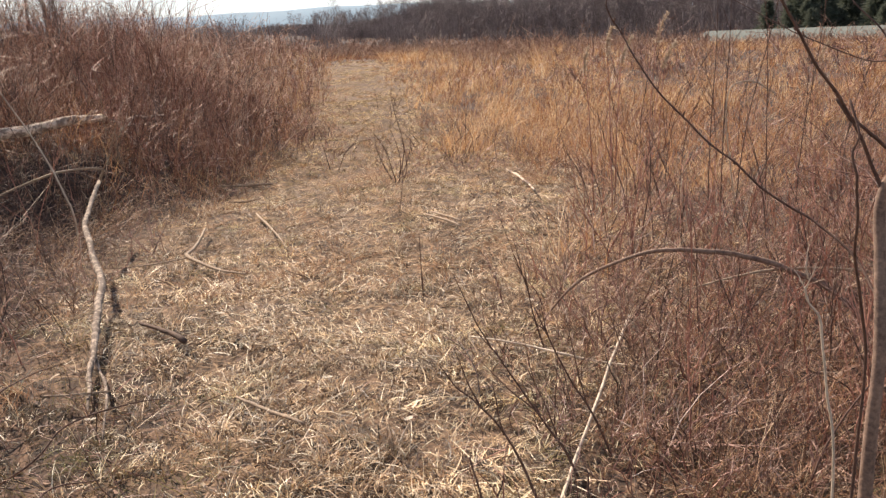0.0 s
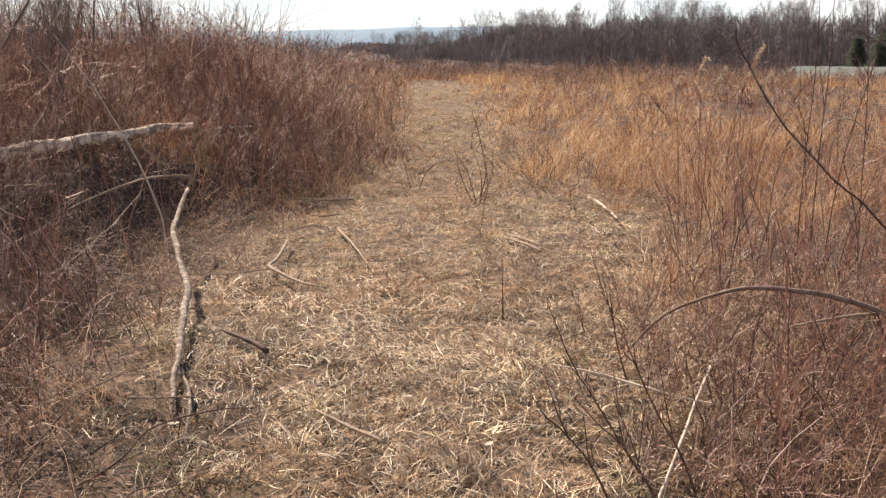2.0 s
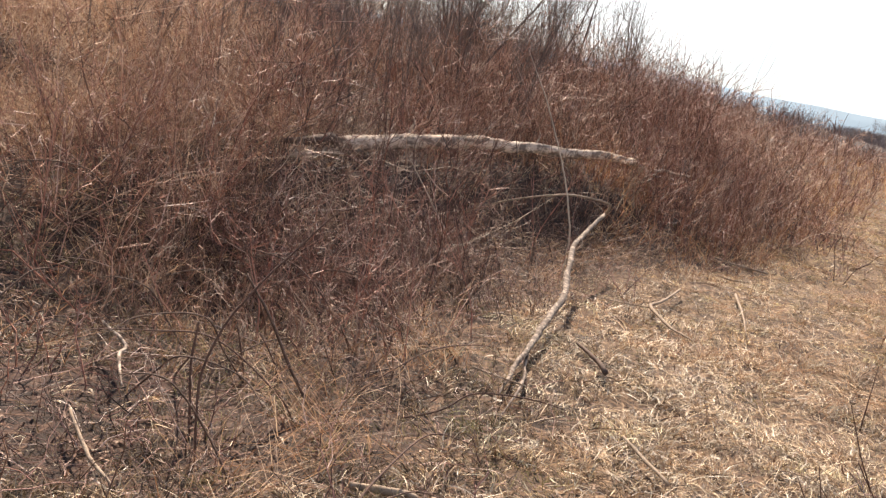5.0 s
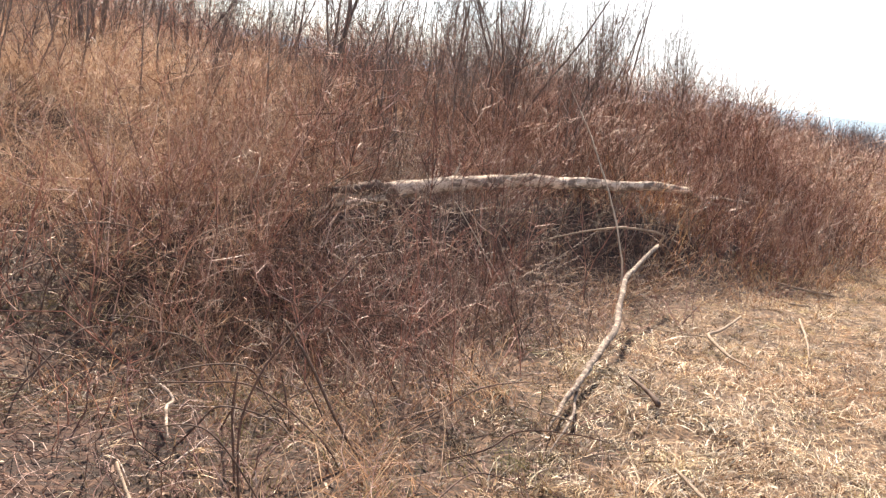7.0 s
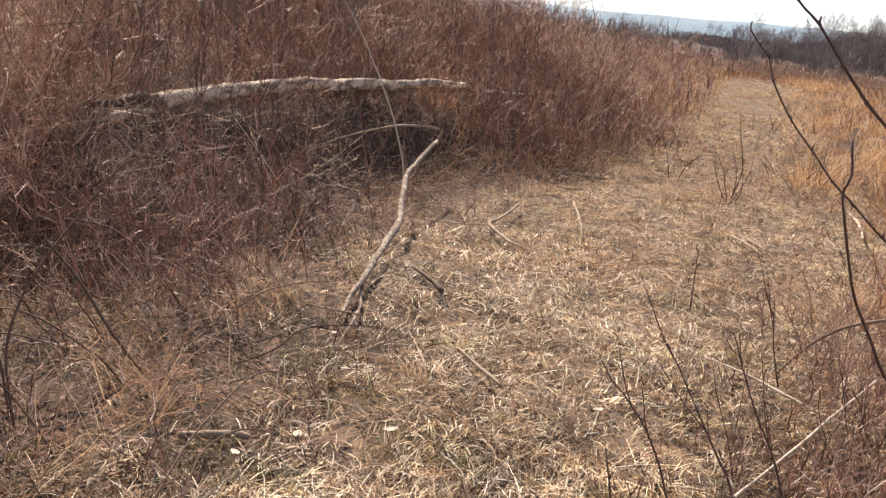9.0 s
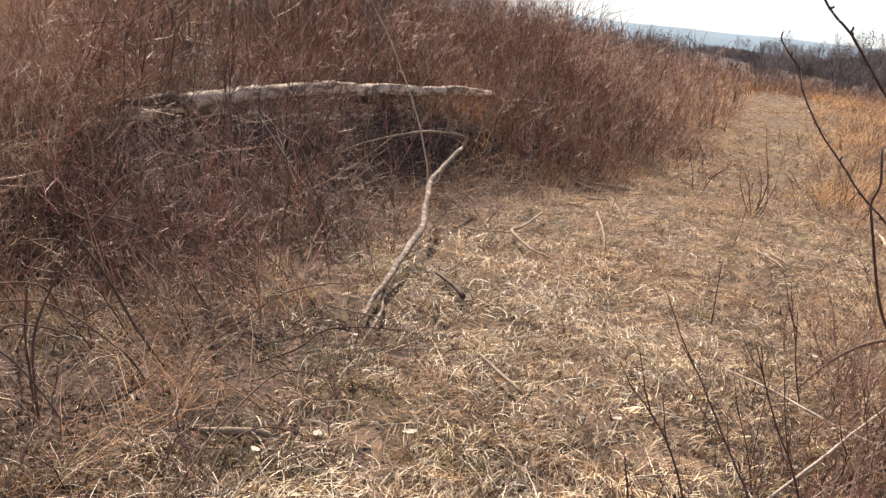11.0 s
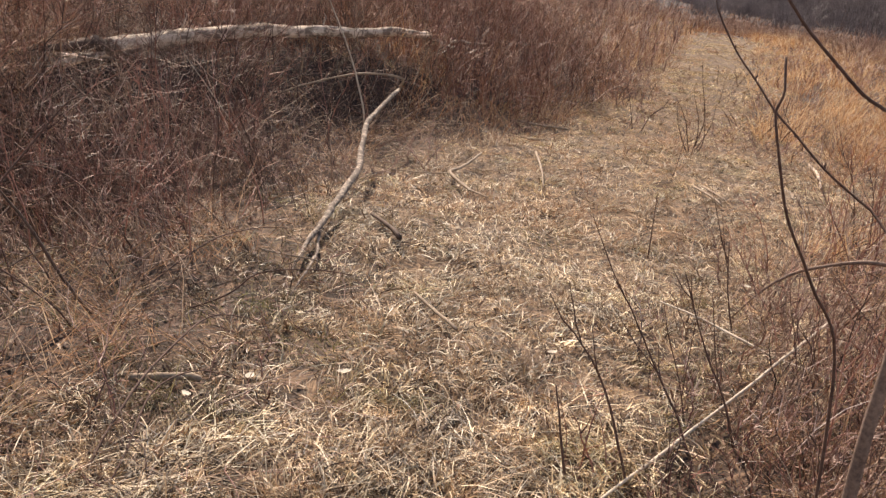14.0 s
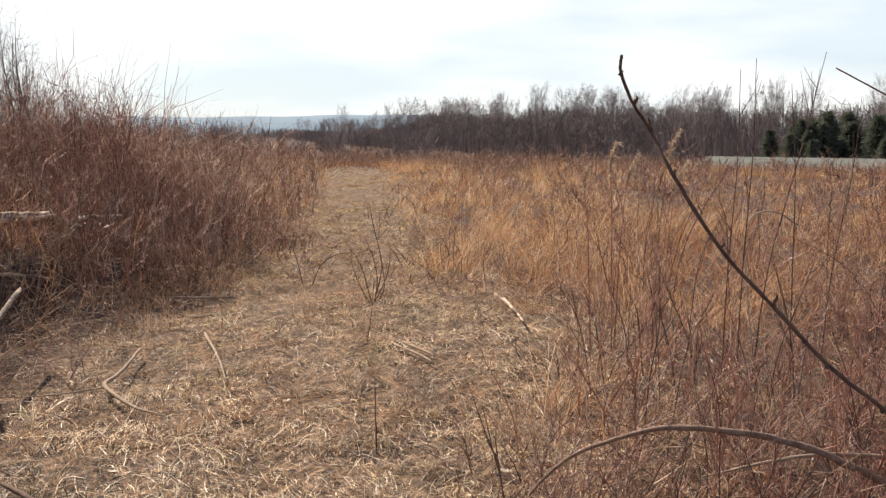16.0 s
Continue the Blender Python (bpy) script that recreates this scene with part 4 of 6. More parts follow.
def broomsedge_left():
    cx, cy, cr = fan(900, -4, 18, 15, 70)
    dl = left_of(cx, cy)
    keep = (dl > rng.uniform(-0.4, 0.6, len(dl))) & (np.sin(cx * 0.9) + np.sin(cy * 0.4) + rng.normal(0, 0.5, len(cx)) > 0.5)
    cx, cy, cr = cx[keep], cy[keep], cr[keep]
    n, m = len(cx), 16
    s = np.repeat(np.maximum(1, cr / 9), m)
    x, y = (cx[:, None] + rng.normal(0, 0.1, (n, m))).ravel(), (cy[:, None] + rng.normal(0, 0.1, (n, m))).ravel()
    k = n * m
    v, f = blades(on_ground(x, y), tilted(k, 0.2), rng.uniform(0.25, 0.75, k), rng.uniform(0.002, 0.004, k) * s ** 0.9, rng.normal(0, 0.2, (k, 3)), 2)
    return stuff("broomsedge_bank", [(v, f)], M_SEDGE, "golden broomsedge standing along the bank", "grass")


def field_weeds():
    cx, cy, cr = fan(8500, -54, 40, 5.0, 200)
    qx, qy, qr = fan(2600, -40, 20, 55, 260)
    cx, cy, cr = np.concatenate([cx, qx]), np.concatenate([cy, qy]), np.concatenate([cr, qr])
    d, dl = right_of(cx, cy), left_of(cx, cy)
    pick = patchy(cx, cy, 1.3, 18) + rng.normal(0, 0.4, len(cx))
    keep = ((d > rng.uniform(-0.3, 1.4, len(cx))) | ((dl > 0.1) & (cy > 9)) | (cy > 60)) & (pick > np.where(cr < 9, 0.1, -0.5))
    cx, cy, cr = cx[keep], cy[keep], cr[keep]
    n, m = len(cx), 11
    s = np.repeat(np.maximum(1, cr / 7), m)
    x, y = (cx[:, None] + rng.normal(0, 0.1, (n, m)) * np.maximum(1, s.reshape(n, m) / 2)).ravel(), (cy[:, None] + rng.normal(0, 0.1, (n, m))).ravel()
    k = n * m
    tall = np.repeat(rng.uniform(0.3, 0.85, n) * (0.8 + 0.4 * patchy(cx, cy, 3.0, 19)) * np.where(rng.uniform(0, 1, n) < 0.06, 1.5, 1.0), m) * rng.uniform(0.4, 1.0, k)
    way = tilted(k, 0.36)
    bend = np.concatenate([way[:, :2] * 0.4 + rng.normal(0, 0.15, (k, 2)), rng.uniform(-0.4, 0.0, (k, 1))], 1)
    v, f = blades(on_ground(x, y), way, tall, rng.uniform(0.0025, 0.005, k) * s, bend, 2)
    return stuff("field_weeds", [(v, f)], M_RUST, "rusty brown dead weeds over the field", "grass")


def field_brush():
    """Reddish leafless bushes between the grass and the wood."""
    x, y, r = [np.concatenate(p) for p in zip(fan(1000, -46, 14, 60, 165), fan(260, -23, 0, 34, 62))]
    keep = ((right_of(x, y) > 3.0) | (y > 62)) & (patchy(x, y, 6.0, 22) + rng.normal(0, 0.4, len(x)) > -0.4)
    x, y, r = x[keep], y[keep], r[keep]
    tall = rng.uniform(0.8, 1.55, len(x)) * (1 + 0.3 * patchy(x, y, 7.0, 23)) * (1 + 0.4 * step(70, 120, r))
    return stuff("field_brush", clump(x, y, tall * 0.9, 0.003 * r / 9, 9, 0.25, 0.55, 6, 0.2), M_RUSTCANE, "leafless red-brown bushes at the field's far edge", "brush")


field_brush()
thickets_left()
thickets_right()
bramble_patches()
bank_shrubs()
bleached_canes()
ground_tangle()
hollow_tangle()
tan_grass()
hillside_grass()
broomsedge()
broomsedge_left()
field_weeds()


# ---- trees ----
def bare_tree_meshes(seed, height, stems=1, limbs=14, spread=0.45, twigs=6, thick=0.012, vase=False):
    """The wood (trunk and limbs) and the twiggy crown of one leafless tree, round its base."""
    r2 = np.random.default_rng(seed)
    wood, twig_list = [], []
    for s in range(stems):
        lean = r2.normal(0, 0.07 if stems == 1 else 0.2, 2)
        h = height * r2.uniform(0.75, 1.0)
        ps = [np.array([lean[0] * h * t ** 1.2 + r2.normal(0, 0.012) * h * (t > 0), lean[1] * h * t ** 1.2 + r2.normal(0, 0.012) * h * (t > 0), h * t - 0.05 * (t == 0)]) for t in (0, 0.25, 0.5, 0.75, 1.0)]
        r0 = thick * h
        wood.append(pole(ps, [r0, r0 * 0.8, r0 * 0.55, r0 * 0.32, r0 * 0.08], 6, 0.05, seed + s, 0.2, 2))
        for q in range(limbs):
            t = r2.uniform(0.25, 0.95) * 4
            i = min(int(t), 3)
            root = ps[i] + (ps[i + 1] - ps[i]) * (t - i)
            az = r2.uniform(0, 6.283)
            ln = h * (1 - t / 4.8) * r2.uniform(0.3, 0.65)
            if vase:                            # bare below, a rounded head above
                t = 4 * (0.42 + 0.5 * r2.uniform() ** 0.8)
                i = min(int(t), 3)
                root = ps[i] + (ps[i + 1] - ps[i]) * (t - i)
                ln = h * (0.34 - 0.16 * (t / 4 - 0.42) / 0.5) * r2.uniform(0.7, 1.15)
            out = np.array([math.cos(az), math.sin(az), 0]) * spread
            a, b = root + (out + [0, 0, 0.45]) * ln * 0.5, root + (out * 0.85 + [0, 0, 0.95]) * ln
            rl = r0 * (1 - t / 4.8) * 0.4
            wood.append(pole([root, a, b], [rl, rl * 0.6, rl * 0.2], 3, 0, seed + q, 0, 1))
            for w in range(twigs):
                u = r2.uniform(0.25, 1.0)
                tr = root + (a - root) * min(1, u * 2) + (b - a) * max(0, u * 2 - 1)
                tw = unit(out + r2.normal(0, 0.5, 3) + [0, 0, 0.7])
                twig_list.append((tr, tw, ln * r2.uniform(0.2, 0.5), max(rl * 0.3, 0.0009 * height)))
    b = np.array([w[0] for w in twig_list])
    v, f, _ = strands(b, np.array([w[1] for w in twig_list]), np.array([w[2] for w in twig_list]), np.array([w[3] for w in twig_list]), r2.normal(0, 0.1, (len(b), 3)), 2, 3)
    return joined(wood), (v, f)


def bare_tree(seed, label, group, mat, **how):
    t = thing("bare_tree", label, "tree", group)
    for nm, (v, f) in zip(("trunk", "crown"), bare_tree_meshes(seed, **how)):
        ob = part(nm, mesh_from(nm, v, f, mat, nm == "trunk"), t)
        if nm == "crown":
            tagged(ob, kind="stuff")
    return t


def planted(masters, spots, r2):
    """Copies of the masters at the spots; the masters themselves take the first ones."""
    for n, (x, y, s) in enumerate(spots):
        m = Matrix.LocRotScale((x, y, float(ground_z(x, y)) - 0.03), Euler((0, 0, r2.uniform(0, 6.28))), (s, s, s))
        if n < len(masters):
            masters[n].matrix_basis = m
        else:
            copy_thing(masters[n % len(masters)], m).scale = (s, s, s)


M_SAPWOOD = bark_material("sapling_thicket_bark", (0.085, 0.06, 0.05), (0.22, 0.165, 0.14), 12, 0.7)
TR = np.random.default_rng(21)
hill_masters = [bare_tree(40 + i, "slender leafless sapling on the brushy bank", "saplings on the bank", M_SAPWOOD, height=h, stems=st, limbs=15, spread=0.5, twigs=5, thick=0.0062)
                for i, (h, st) in enumerate(((2.9, 1), (3.2, 2), (2.6, 1), (3.0, 3), (2.4, 2)))]
spots = []
while len(spots) < 100:
    a, r = TR.uniform(9.5, 58), TR.uniform(10.5, 24)
    x, y = 0.9 - r * math.sin(radians(a)), r * math.cos(radians(a))
    if left_of(x, y) > 2.6 and TR.uniform() < 0.35 + 0.65 * min(1, (a - 9) / 10):
        spots.append((x, y, TR.uniform(0.6, 1.1) * (0.45 + 0.55 * min(1, (a - 9) / 6))))
for n in range(26):
    a, r = TR.uniform(10.5, 20), TR.uniform(12.5, 21)
    spots.append((0.9 - r * math.sin(radians(a)), r * math.cos(radians(a)), TR.uniform(0.4, 0.65) + 0.45 * min(1, (a - 10.5) / 5)))
for n in range(24):
    a, r = TR.uniform(21, 56), TR.uniform(7.6, 10.5)
    x, y = 0.9 - r * math.sin(radians(a)), r * math.cos(radians(a))
    if left_of(x, y) > 1.9:
        spots.append((x, y, TR.uniform(0.42, 0.72)))
for n in range(34):
    a, r = TR.uniform(16, 31), TR.uniform(8.5, 13.5)
    x, y = 0.9 - r * math.sin(radians(a)), r * math.cos(radians(a))
    if left_of(x, y) > 1.9:
        spots.append((x, y, TR.uniform(0.5, 0.85) * (0.6 + 0.4 * min(1, (a - 16) / 6))))
planted(hill_masters, spots, TR)
for a, r, h, st in ((23.8, 10.2, 3.1, 7), (34.4, 10.5, 3.3, 6), (47, 12.0, 3.4, 4), (27.5, 16, 3.6, 3)):
    t = bare_tree(60 + int(a), "many-stemmed leafless young tree on the bank", "saplings on the bank", M_SAPWOOD, height=h, stems=st, limbs=12, spread=0.5, twigs=5, thick=0.0068)
    x, y = 0.9 - r * math.sin(radians(a)), r * math.cos(radians(a))
    t.location = (x, y, float(ground_z(x, y)) - 0.03)

wood_masters = [bare_tree(70 + i, "tall bare grey hardwood tree at the field's far edge", "trees along the wood's edge", M_WOODS, height=h, stems=1, limbs=32, spread=0.7, twigs=19, thick=0.011, vase=True)
                for i, h in enumerate((13.0, 12.0, 14.0, 11.0, 12.5))]


def along(u):
    i = min(int(u), len(EDGE_WOOD) - 2)
    (ax, ay), (bx, by) = EDGE_WOOD[i], EDGE_WOOD[i + 1]
    return ax + (bx - ax) * (u - i), ay + (by - ay) * (u - i)


spots = []
for n in range(170):
    u = TR.uniform(0, 6.2)
    x, y = along(u)
    k = TR.uniform(0, 26)
    spots.append((x + k * 0.5, y + k, TR.uniform(0.75, 1.05) * (1.08 if u < 3.3 else 0.95 if u < 4.7 else 0.62)))
for u, s in ((4.1, 1.0), (4.35, 0.96), (4.55, 0.9), (4.8, 0.95), (5.3, 0.9), (3.7, 1.0)):
    x, y = along(u)
    spots.append((x, y, s))
planted(wood_masters, spots, TR)


def deep_woods():
    """Trunks and brush of the wood behind its edge, too many to count."""
    n = 3600
    u = rng.uniform(0, 7, n)
    xy = np.array([along(t) for t in u])
    k = rng.uniform(0, 1, n) ** 0.7 * 60
    x, y = xy[:, 0] + 0.4 * k, xy[:, 1] + k
    tall = rng.uniform(5.0, 8.6, n) * np.where(u < 3.4, 1.05, np.where(u < 4.8, 0.78, 0.45)) * (1 - 0.35 * k / 60)
    chunks = with_twigs(on_ground(x, y, -0.2), tilted(n, 0.08), tall, rng.uniform(0.06, 0.13, n), rng.normal(0, 0.05, (n, 3)), 3, 20, 0.3, 0.75)
    m = 9000
    u = rng.uniform(0, 7, m)
    xy = np.array([along(t) for t in u])
    k = rng.uniform(-5, 45, m)
    x, y = xy[:, 0] + 0.4 * k, xy[:, 1] + k
    chunks += with_twigs(on_ground(x, y, -0.1), tilted(m, 0.3), rng.uniform(1.2, 5.0, m) * np.where(k < 2, 0.5, 1) * np.where(u < 4.8, 1, 0.55), rng.uniform(0.03, 0.07, m), rng.normal(0, 0.1, (m, 3)), 2, 4, 0.6, 0.6)
    return stuff("woods", chunks, M_WOODS, "dense bare grey-brown wood beyond the field", "woods")


deep_woods()


def scrub_line():
    """Bushes far out where the land drops away beyond the path."""
    r2 = np.random.default_rng(4)
    masters = []
    for i in range(4):
        n = 45
        b = np.stack([r2.normal(0, 0.8, n), r2.normal(0, 0.8, n), np.zeros(n)], -1)
        v, f = joined(with_twigs(b, unit(np.stack([b[:, 0] * 0.25, b[:, 1] * 0.25, np.ones(n)], -1)), r2.uniform(2, 5.5, n), r2.uniform(0.03, 0.06, n), r2.normal(0, 0.08, (n, 3)), 3, 7, 0.5, 0.5))
        masters.append(tagged(new("scrub_bush", mesh_from("scrub_bush", v, f, M_WOODS)), "grey leafless scrub bush far beyond the path", "bush", "far scrub"))
    for n in range(70):
        x, y, s = r2.uniform(-75, 22), r2.uniform(150, 290), r2.uniform(0.6, 1.15)
        m = Matrix.LocRotScale((x, y, float(ground_z(x, y)) - 0.1), Euler((0, 0, r2.uniform(0, 6.28))), (s, s, s))
        if n < 4:
            masters[n].matrix_basis = m
        else:
            copy_thing(masters[n % 4], m).scale = (s, s, s)


scrub_line()


def pine_tree(seed, height):
    r2 = np.random.default_rng(seed)
    t = thing("pine_tree", "dark green conifer standing before the wood", "tree", "conifers by the shed")
    part("trunk", pole_mesh("trunk", [(0, 0, -0.2), (0.05, 0, height * 0.5), (0, 0.03, height)], [0.2, 0.13, 0.02], M_TWIG, 6), t)
    n = 2200
    hgt = r2.uniform(0.08, 1.0, n) ** 0.85
    az = r2.uniform(0, 6.283, n)
    ext = (1.06 - hgt) ** 0.55 * height * 0.42 * (0.75 + 0.4 * np.sin(az * 3 + hgt * 9) * np.sin(hgt * 31 + az))
    out = np.stack([np.cos(az), np.sin(az), r2.uniform(-0.3, 0.25, n)], -1)
    root = np.stack([np.cos(az) * ext * r2.uniform(0.1, 0.7, n), np.sin(az) * ext * r2.uniform(0.1, 0.7, n), hgt * height], -1)
    v, f = blades(root, unit(out + r2.normal(0, 0.35, (n, 3))), ext * 0.4 + 0.2, r2.uniform(0.08, 0.2, n), r2.normal(0, 0.15, (n, 3)), 1, 0.3)
    tagged(part("crown", mesh_from("crown", v, f, M_PINE), t), kind="stuff")
    return t


pines = [pine_tree(90 + i, h) for i, h in enumerate((6.6, 5.9, 7.3))]
spots = [(64 + 1.1 * i + TR.uniform(-1, 1), 128 - 0.7 * i + TR.uniform(-6, 8), TR.uniform(0.55, 0.9)) for i in range(60)]
spots += [(TR.uniform(66, 86), TR.uniform(124, 142), TR.uniform(0.8, 1.15)) for i in range(38)]
planted(pines, spots, TR)


def far_hill():
    x = np.linspace(-2600, 2600, 160)
    top = 64 + 9 * np.sin(x / 520 + 1.1) + 5 * np.sin(x / 210) + 1.5 * np.sin(x / 47)
    v, rows = [], 5
    for k in range(rows):
        s = k / (rows - 1)
        v.append(np.stack([x, np.full_like(x, 2900 + 350 * s), -20 + (top + 20) * math.sin(s * 1.5708)], -1))
    v = np.concatenate(v)
    i = (np.arange(rows - 1)[:, None] * 160 + np.arange(159)[None]).ravel()
    return tagged(new("backdrop_hill", mesh_from("backdrop_hill", v, np.stack([i, i + 1, i + 161, i + 160], -1), M_HILL, True)), "low wooded hill on the horizon, coloured blue-grey for haze", "hill", kind="structure")


far_hill()


# ---- the shed across the field ----
def box(x0, x1, y0, y1, z0, z1):
    v = np.array([(x, y, z) for z in (z0, z1) for y in (y0, y1) for x in (x0, x1)], float)
    f = np.array([(0, 2, 3, 1), (4, 5, 7, 6), (0, 1, 5, 4), (2, 6, 7, 3), (0, 4, 6, 2), (1, 3, 7, 5)])
    return v, f


def slab(corners, thick=0.06):
    """A sheet with thickness through three or four corners."""
    c = np.asarray(corners, float)
    n = len(c)
    nrm = unit(np.cross(c[1] - c[0], c[2] - c[0]))
    me = bpy.data.meshes.new("slab")
    me.from_pydata([tuple(p) for p in np.vstack([c, c - nrm * thick])], [], [tuple(range(n)), tuple(range(2 * n - 1, n - 1, -1))] + [(i, i + n, (i + 1) % n + n, (i + 1) % n) for i in range(n)])
    return me


def shed():
    gx, gy = 52.0, 103.0
    gz = float(ground_z(gx, gy)) - 0.1
    t = thing("field_shed", "long low shed with a pale green-white metal roof", "shed", at=(gx, gy, gz))
    t.rotation_euler = (0, 0, radians(-27))
    top, eave, hl, hw = -gz - 0.05, -gz - 1.55, 10.7, 5.0
    a, b, c, d, e, f = (-hl, -hw, eave), (hl, -hw, eave), (hl - 0.3, 0, top), (-hl + 2.2, 0, top), (hl, hw, eave), (-hl, hw, eave)
    xs = np.linspace(0, 1, 11)

    def on(p, q, s):
        return tuple(p[k] + (q[k] - p[k]) * s for k in range(3))

    for i in range(10):
        for lo0, lo1, hi0, hi1 in ((on(a, b, xs[i]), on(a, b, xs[i + 1] - 0.002), on(d, c, xs[i]), on(d, c, xs[i + 1] - 0.002)), (on(e, f, xs[i]), on(e, f, xs[i + 1] - 0.002), on(c, d, xs[i]), on(c, d, xs[i + 1] - 0.002))):
            me = slab((lo0, lo1, hi1, hi0))
            me.materials.append(M_ROOF)
            part("roof_sheet", me, t)
    for tri in ((f, a, d), (b, e, c)):
        me = slab(tri)
        me.materials.append(M_ROOF)
        part("gable_sheet", me, t)
    part("front_wall", mesh_from("front_wall", *box(-hl + 0.4, hl - 0.4, -hw + 0.3, -hw + 0.45, 0, eave - 0.1), M_WALL), t)
    part("back_wall", mesh_from("back_wall", *box(-hl + 0.4, hl - 0.4, hw - 0.45, hw - 0.3, 0, eave - 0.1), M_WALL), t)
    part("end_wall", mesh_from("end_wall", *box(-hl + 0.4, -hl + 0.55, -hw + 0.45, hw - 0.45, 0, eave - 0.1), M_WALL), t)
    part("end_wall", mesh_from("end_wall", *box(hl - 0.55, hl - 0.4, -hw + 0.45, hw - 0.45, 0, eave - 0.1), M_WALL), t)
    for i in range(6):
        x = -hl + 0.9 + i * 3.9
        part("post", mesh_from("post", *box(x, x + 0.2, -hw - 0.25, -hw - 0.05, 0, eave + 0.35), M_POST), t)
    return t


shed()


# ---- the bleached log and the fallen branches ----
def lain(xy, radius, lift=0.0):
    """Points of a stick that lies on the ground."""
    return [(x, y, float(ground_z(x, y)) + radius + 0.012 + lift) for x, y in xy]


def log_thing():
    t = thing("fallen_log", "bleached fallen trunk lying across the brushy bank", "log")
    part("log", pole_mesh("log", [(-2.47, 5.79, 0.755), (-2.38, 6.2, 0.785), (-2.28, 6.64, 0.825), (-2.15, 7.2, 0.845), (-2.0, 7.88, 0.855), (-1.87, 8.45, 0.855), (-1.74, 9.0, 0.845), (-1.58, 9.6, 0.855), (-1.44, 10.2, 0.82)], [0.056, 0.058, 0.056, 0.055, 0.052, 0.05, 0.047, 0.044, 0.038], M_LOG, 12, 0.09, 2, 0.2), t)
    part("rotten_end", pole_mesh("rotten_end", [(-2.6, 5.3, 0.75), (-2.55, 5.48, 0.77), (-2.48, 5.77, 0.765)], [0.016, 0.03, 0.045], M_DARKLOG, 9, 0.1, 3), t, "dark rotten end of the log")
    part("split_end", pole_mesh("split_end", [(-2.56, 5.36, 0.66), (-2.48, 5.72, 0.71), (-2.38, 6.15, 0.77)], [0.012, 0.035, 0.03], M_LOG, 7, 0.1, 5), t, "pale splintered end")
    part("crooked_end", pole_mesh("crooked_end", [(-1.45, 10.16, 0.82), (-1.36, 10.42, 0.76), (-1.28, 10.6, 0.62), (-1.24, 10.72, 0.4), (-1.22, 10.8, 0.2)], [0.036, 0.032, 0.024, 0.018, 0.01], M_LOG, 8), t)
    part("side_branch", pole_mesh("side_branch", [(-1.36, 10.62, 0.72), (-1.2, 10.8, 0.77), (-1.1, 10.92, 0.75), (-0.95, 11.05, 0.76)], [0.02, 0.017, 0.014, 0.008], M_LOG, 6), t)
    for x, y, z, h in ((-2.3, 6.5, 0.89, 0.12), (-1.9, 8.3, 0.91, 0.1), (-2.08, 7.5, 0.91, 0.16)):
        part("snag", pole_mesh("snag", [(x, y, z), (x + 0.02, y + 0.02, z + h * 0.6), (x - 0.01, y + 0.05, z + h)], [0.009, 0.007, 0.003], M_LOG, 5), t)
    return t


log_thing()


def birch_branch():
    t = thing("fallen_branch", "pale peeling branch fallen from the bank to the path", "branch")
    part("stem", pole_mesh("stem", [(-1.06, 8.0, 0.49), (-0.96, 7.0, 0.41), (-0.88, 6.55, 0.37), (-0.72, 6.0, 0.27), (-0.6, 5.5, 0.24), (-0.53, 5.05, 0.2), (-0.48, 4.72, 0.17), (-0.45, 4.45, 0.15), (-0.42, 4.22, 0.12), (-0.38, 4.0, 0.09)], [0.016, 0.017, 0.019, 0.021, 0.021, 0.02, 0.018, 0.015, 0.011, 0.005], M_BIRCH, 9, 0.13, 4, 0.55), t)
    part("arched_twig", pole_mesh("arched_twig", [(-1.05, 8.0, 0.5), (-1.04, 7.89, 0.61), (-1.35, 7.6, 0.6), (-1.65, 7.35, 0.5), (-1.9, 7.1, 0.38)], [0.01, 0.0105, 0.009, 0.007, 0.004], M_STICK, 6, 0.1, 3, 0.8), t)
    part("forked_tip", pole_mesh("forked_tip", [(-0.47, 4.6, 0.15), (-0.4, 4.4, 0.11), (-0.33, 4.15, 0.11), (-0.3, 3.95, 0.1), (-0.27, 3.72, 0.07)], [0.009, 0.009, 0.008, 0.006, 0.003], M_BIRCH, 7, 0.1), t)
    part("stub", pole_mesh("stub", [(-0.98, 6.8, 0.3), (-0.88, 6.75, 0.38), (-0.82, 6.72, 0.5)], [0.009, 0.006, 0.003], M_LOG, 5), t)
    return t


birch_branch()


def stick(name, label, pts, radii, mat, group="", sides=6, twigs=()):
    """A fallen stick or a standing stem, with side twigs as parts."""
    t = thing(name, label, name.split("_")[-1], group)
    part("shaft", pole_mesh("shaft", pts, radii, mat, sides, 0.06, len(pts)), t)
    for tw in twigs:
        part("side_twig", pole_mesh("side_twig", tw, [radii[0] * 0.5, radii[0] * 0.4, radii[0] * 0.2][:len(tw)], mat, 5), t)
    return t


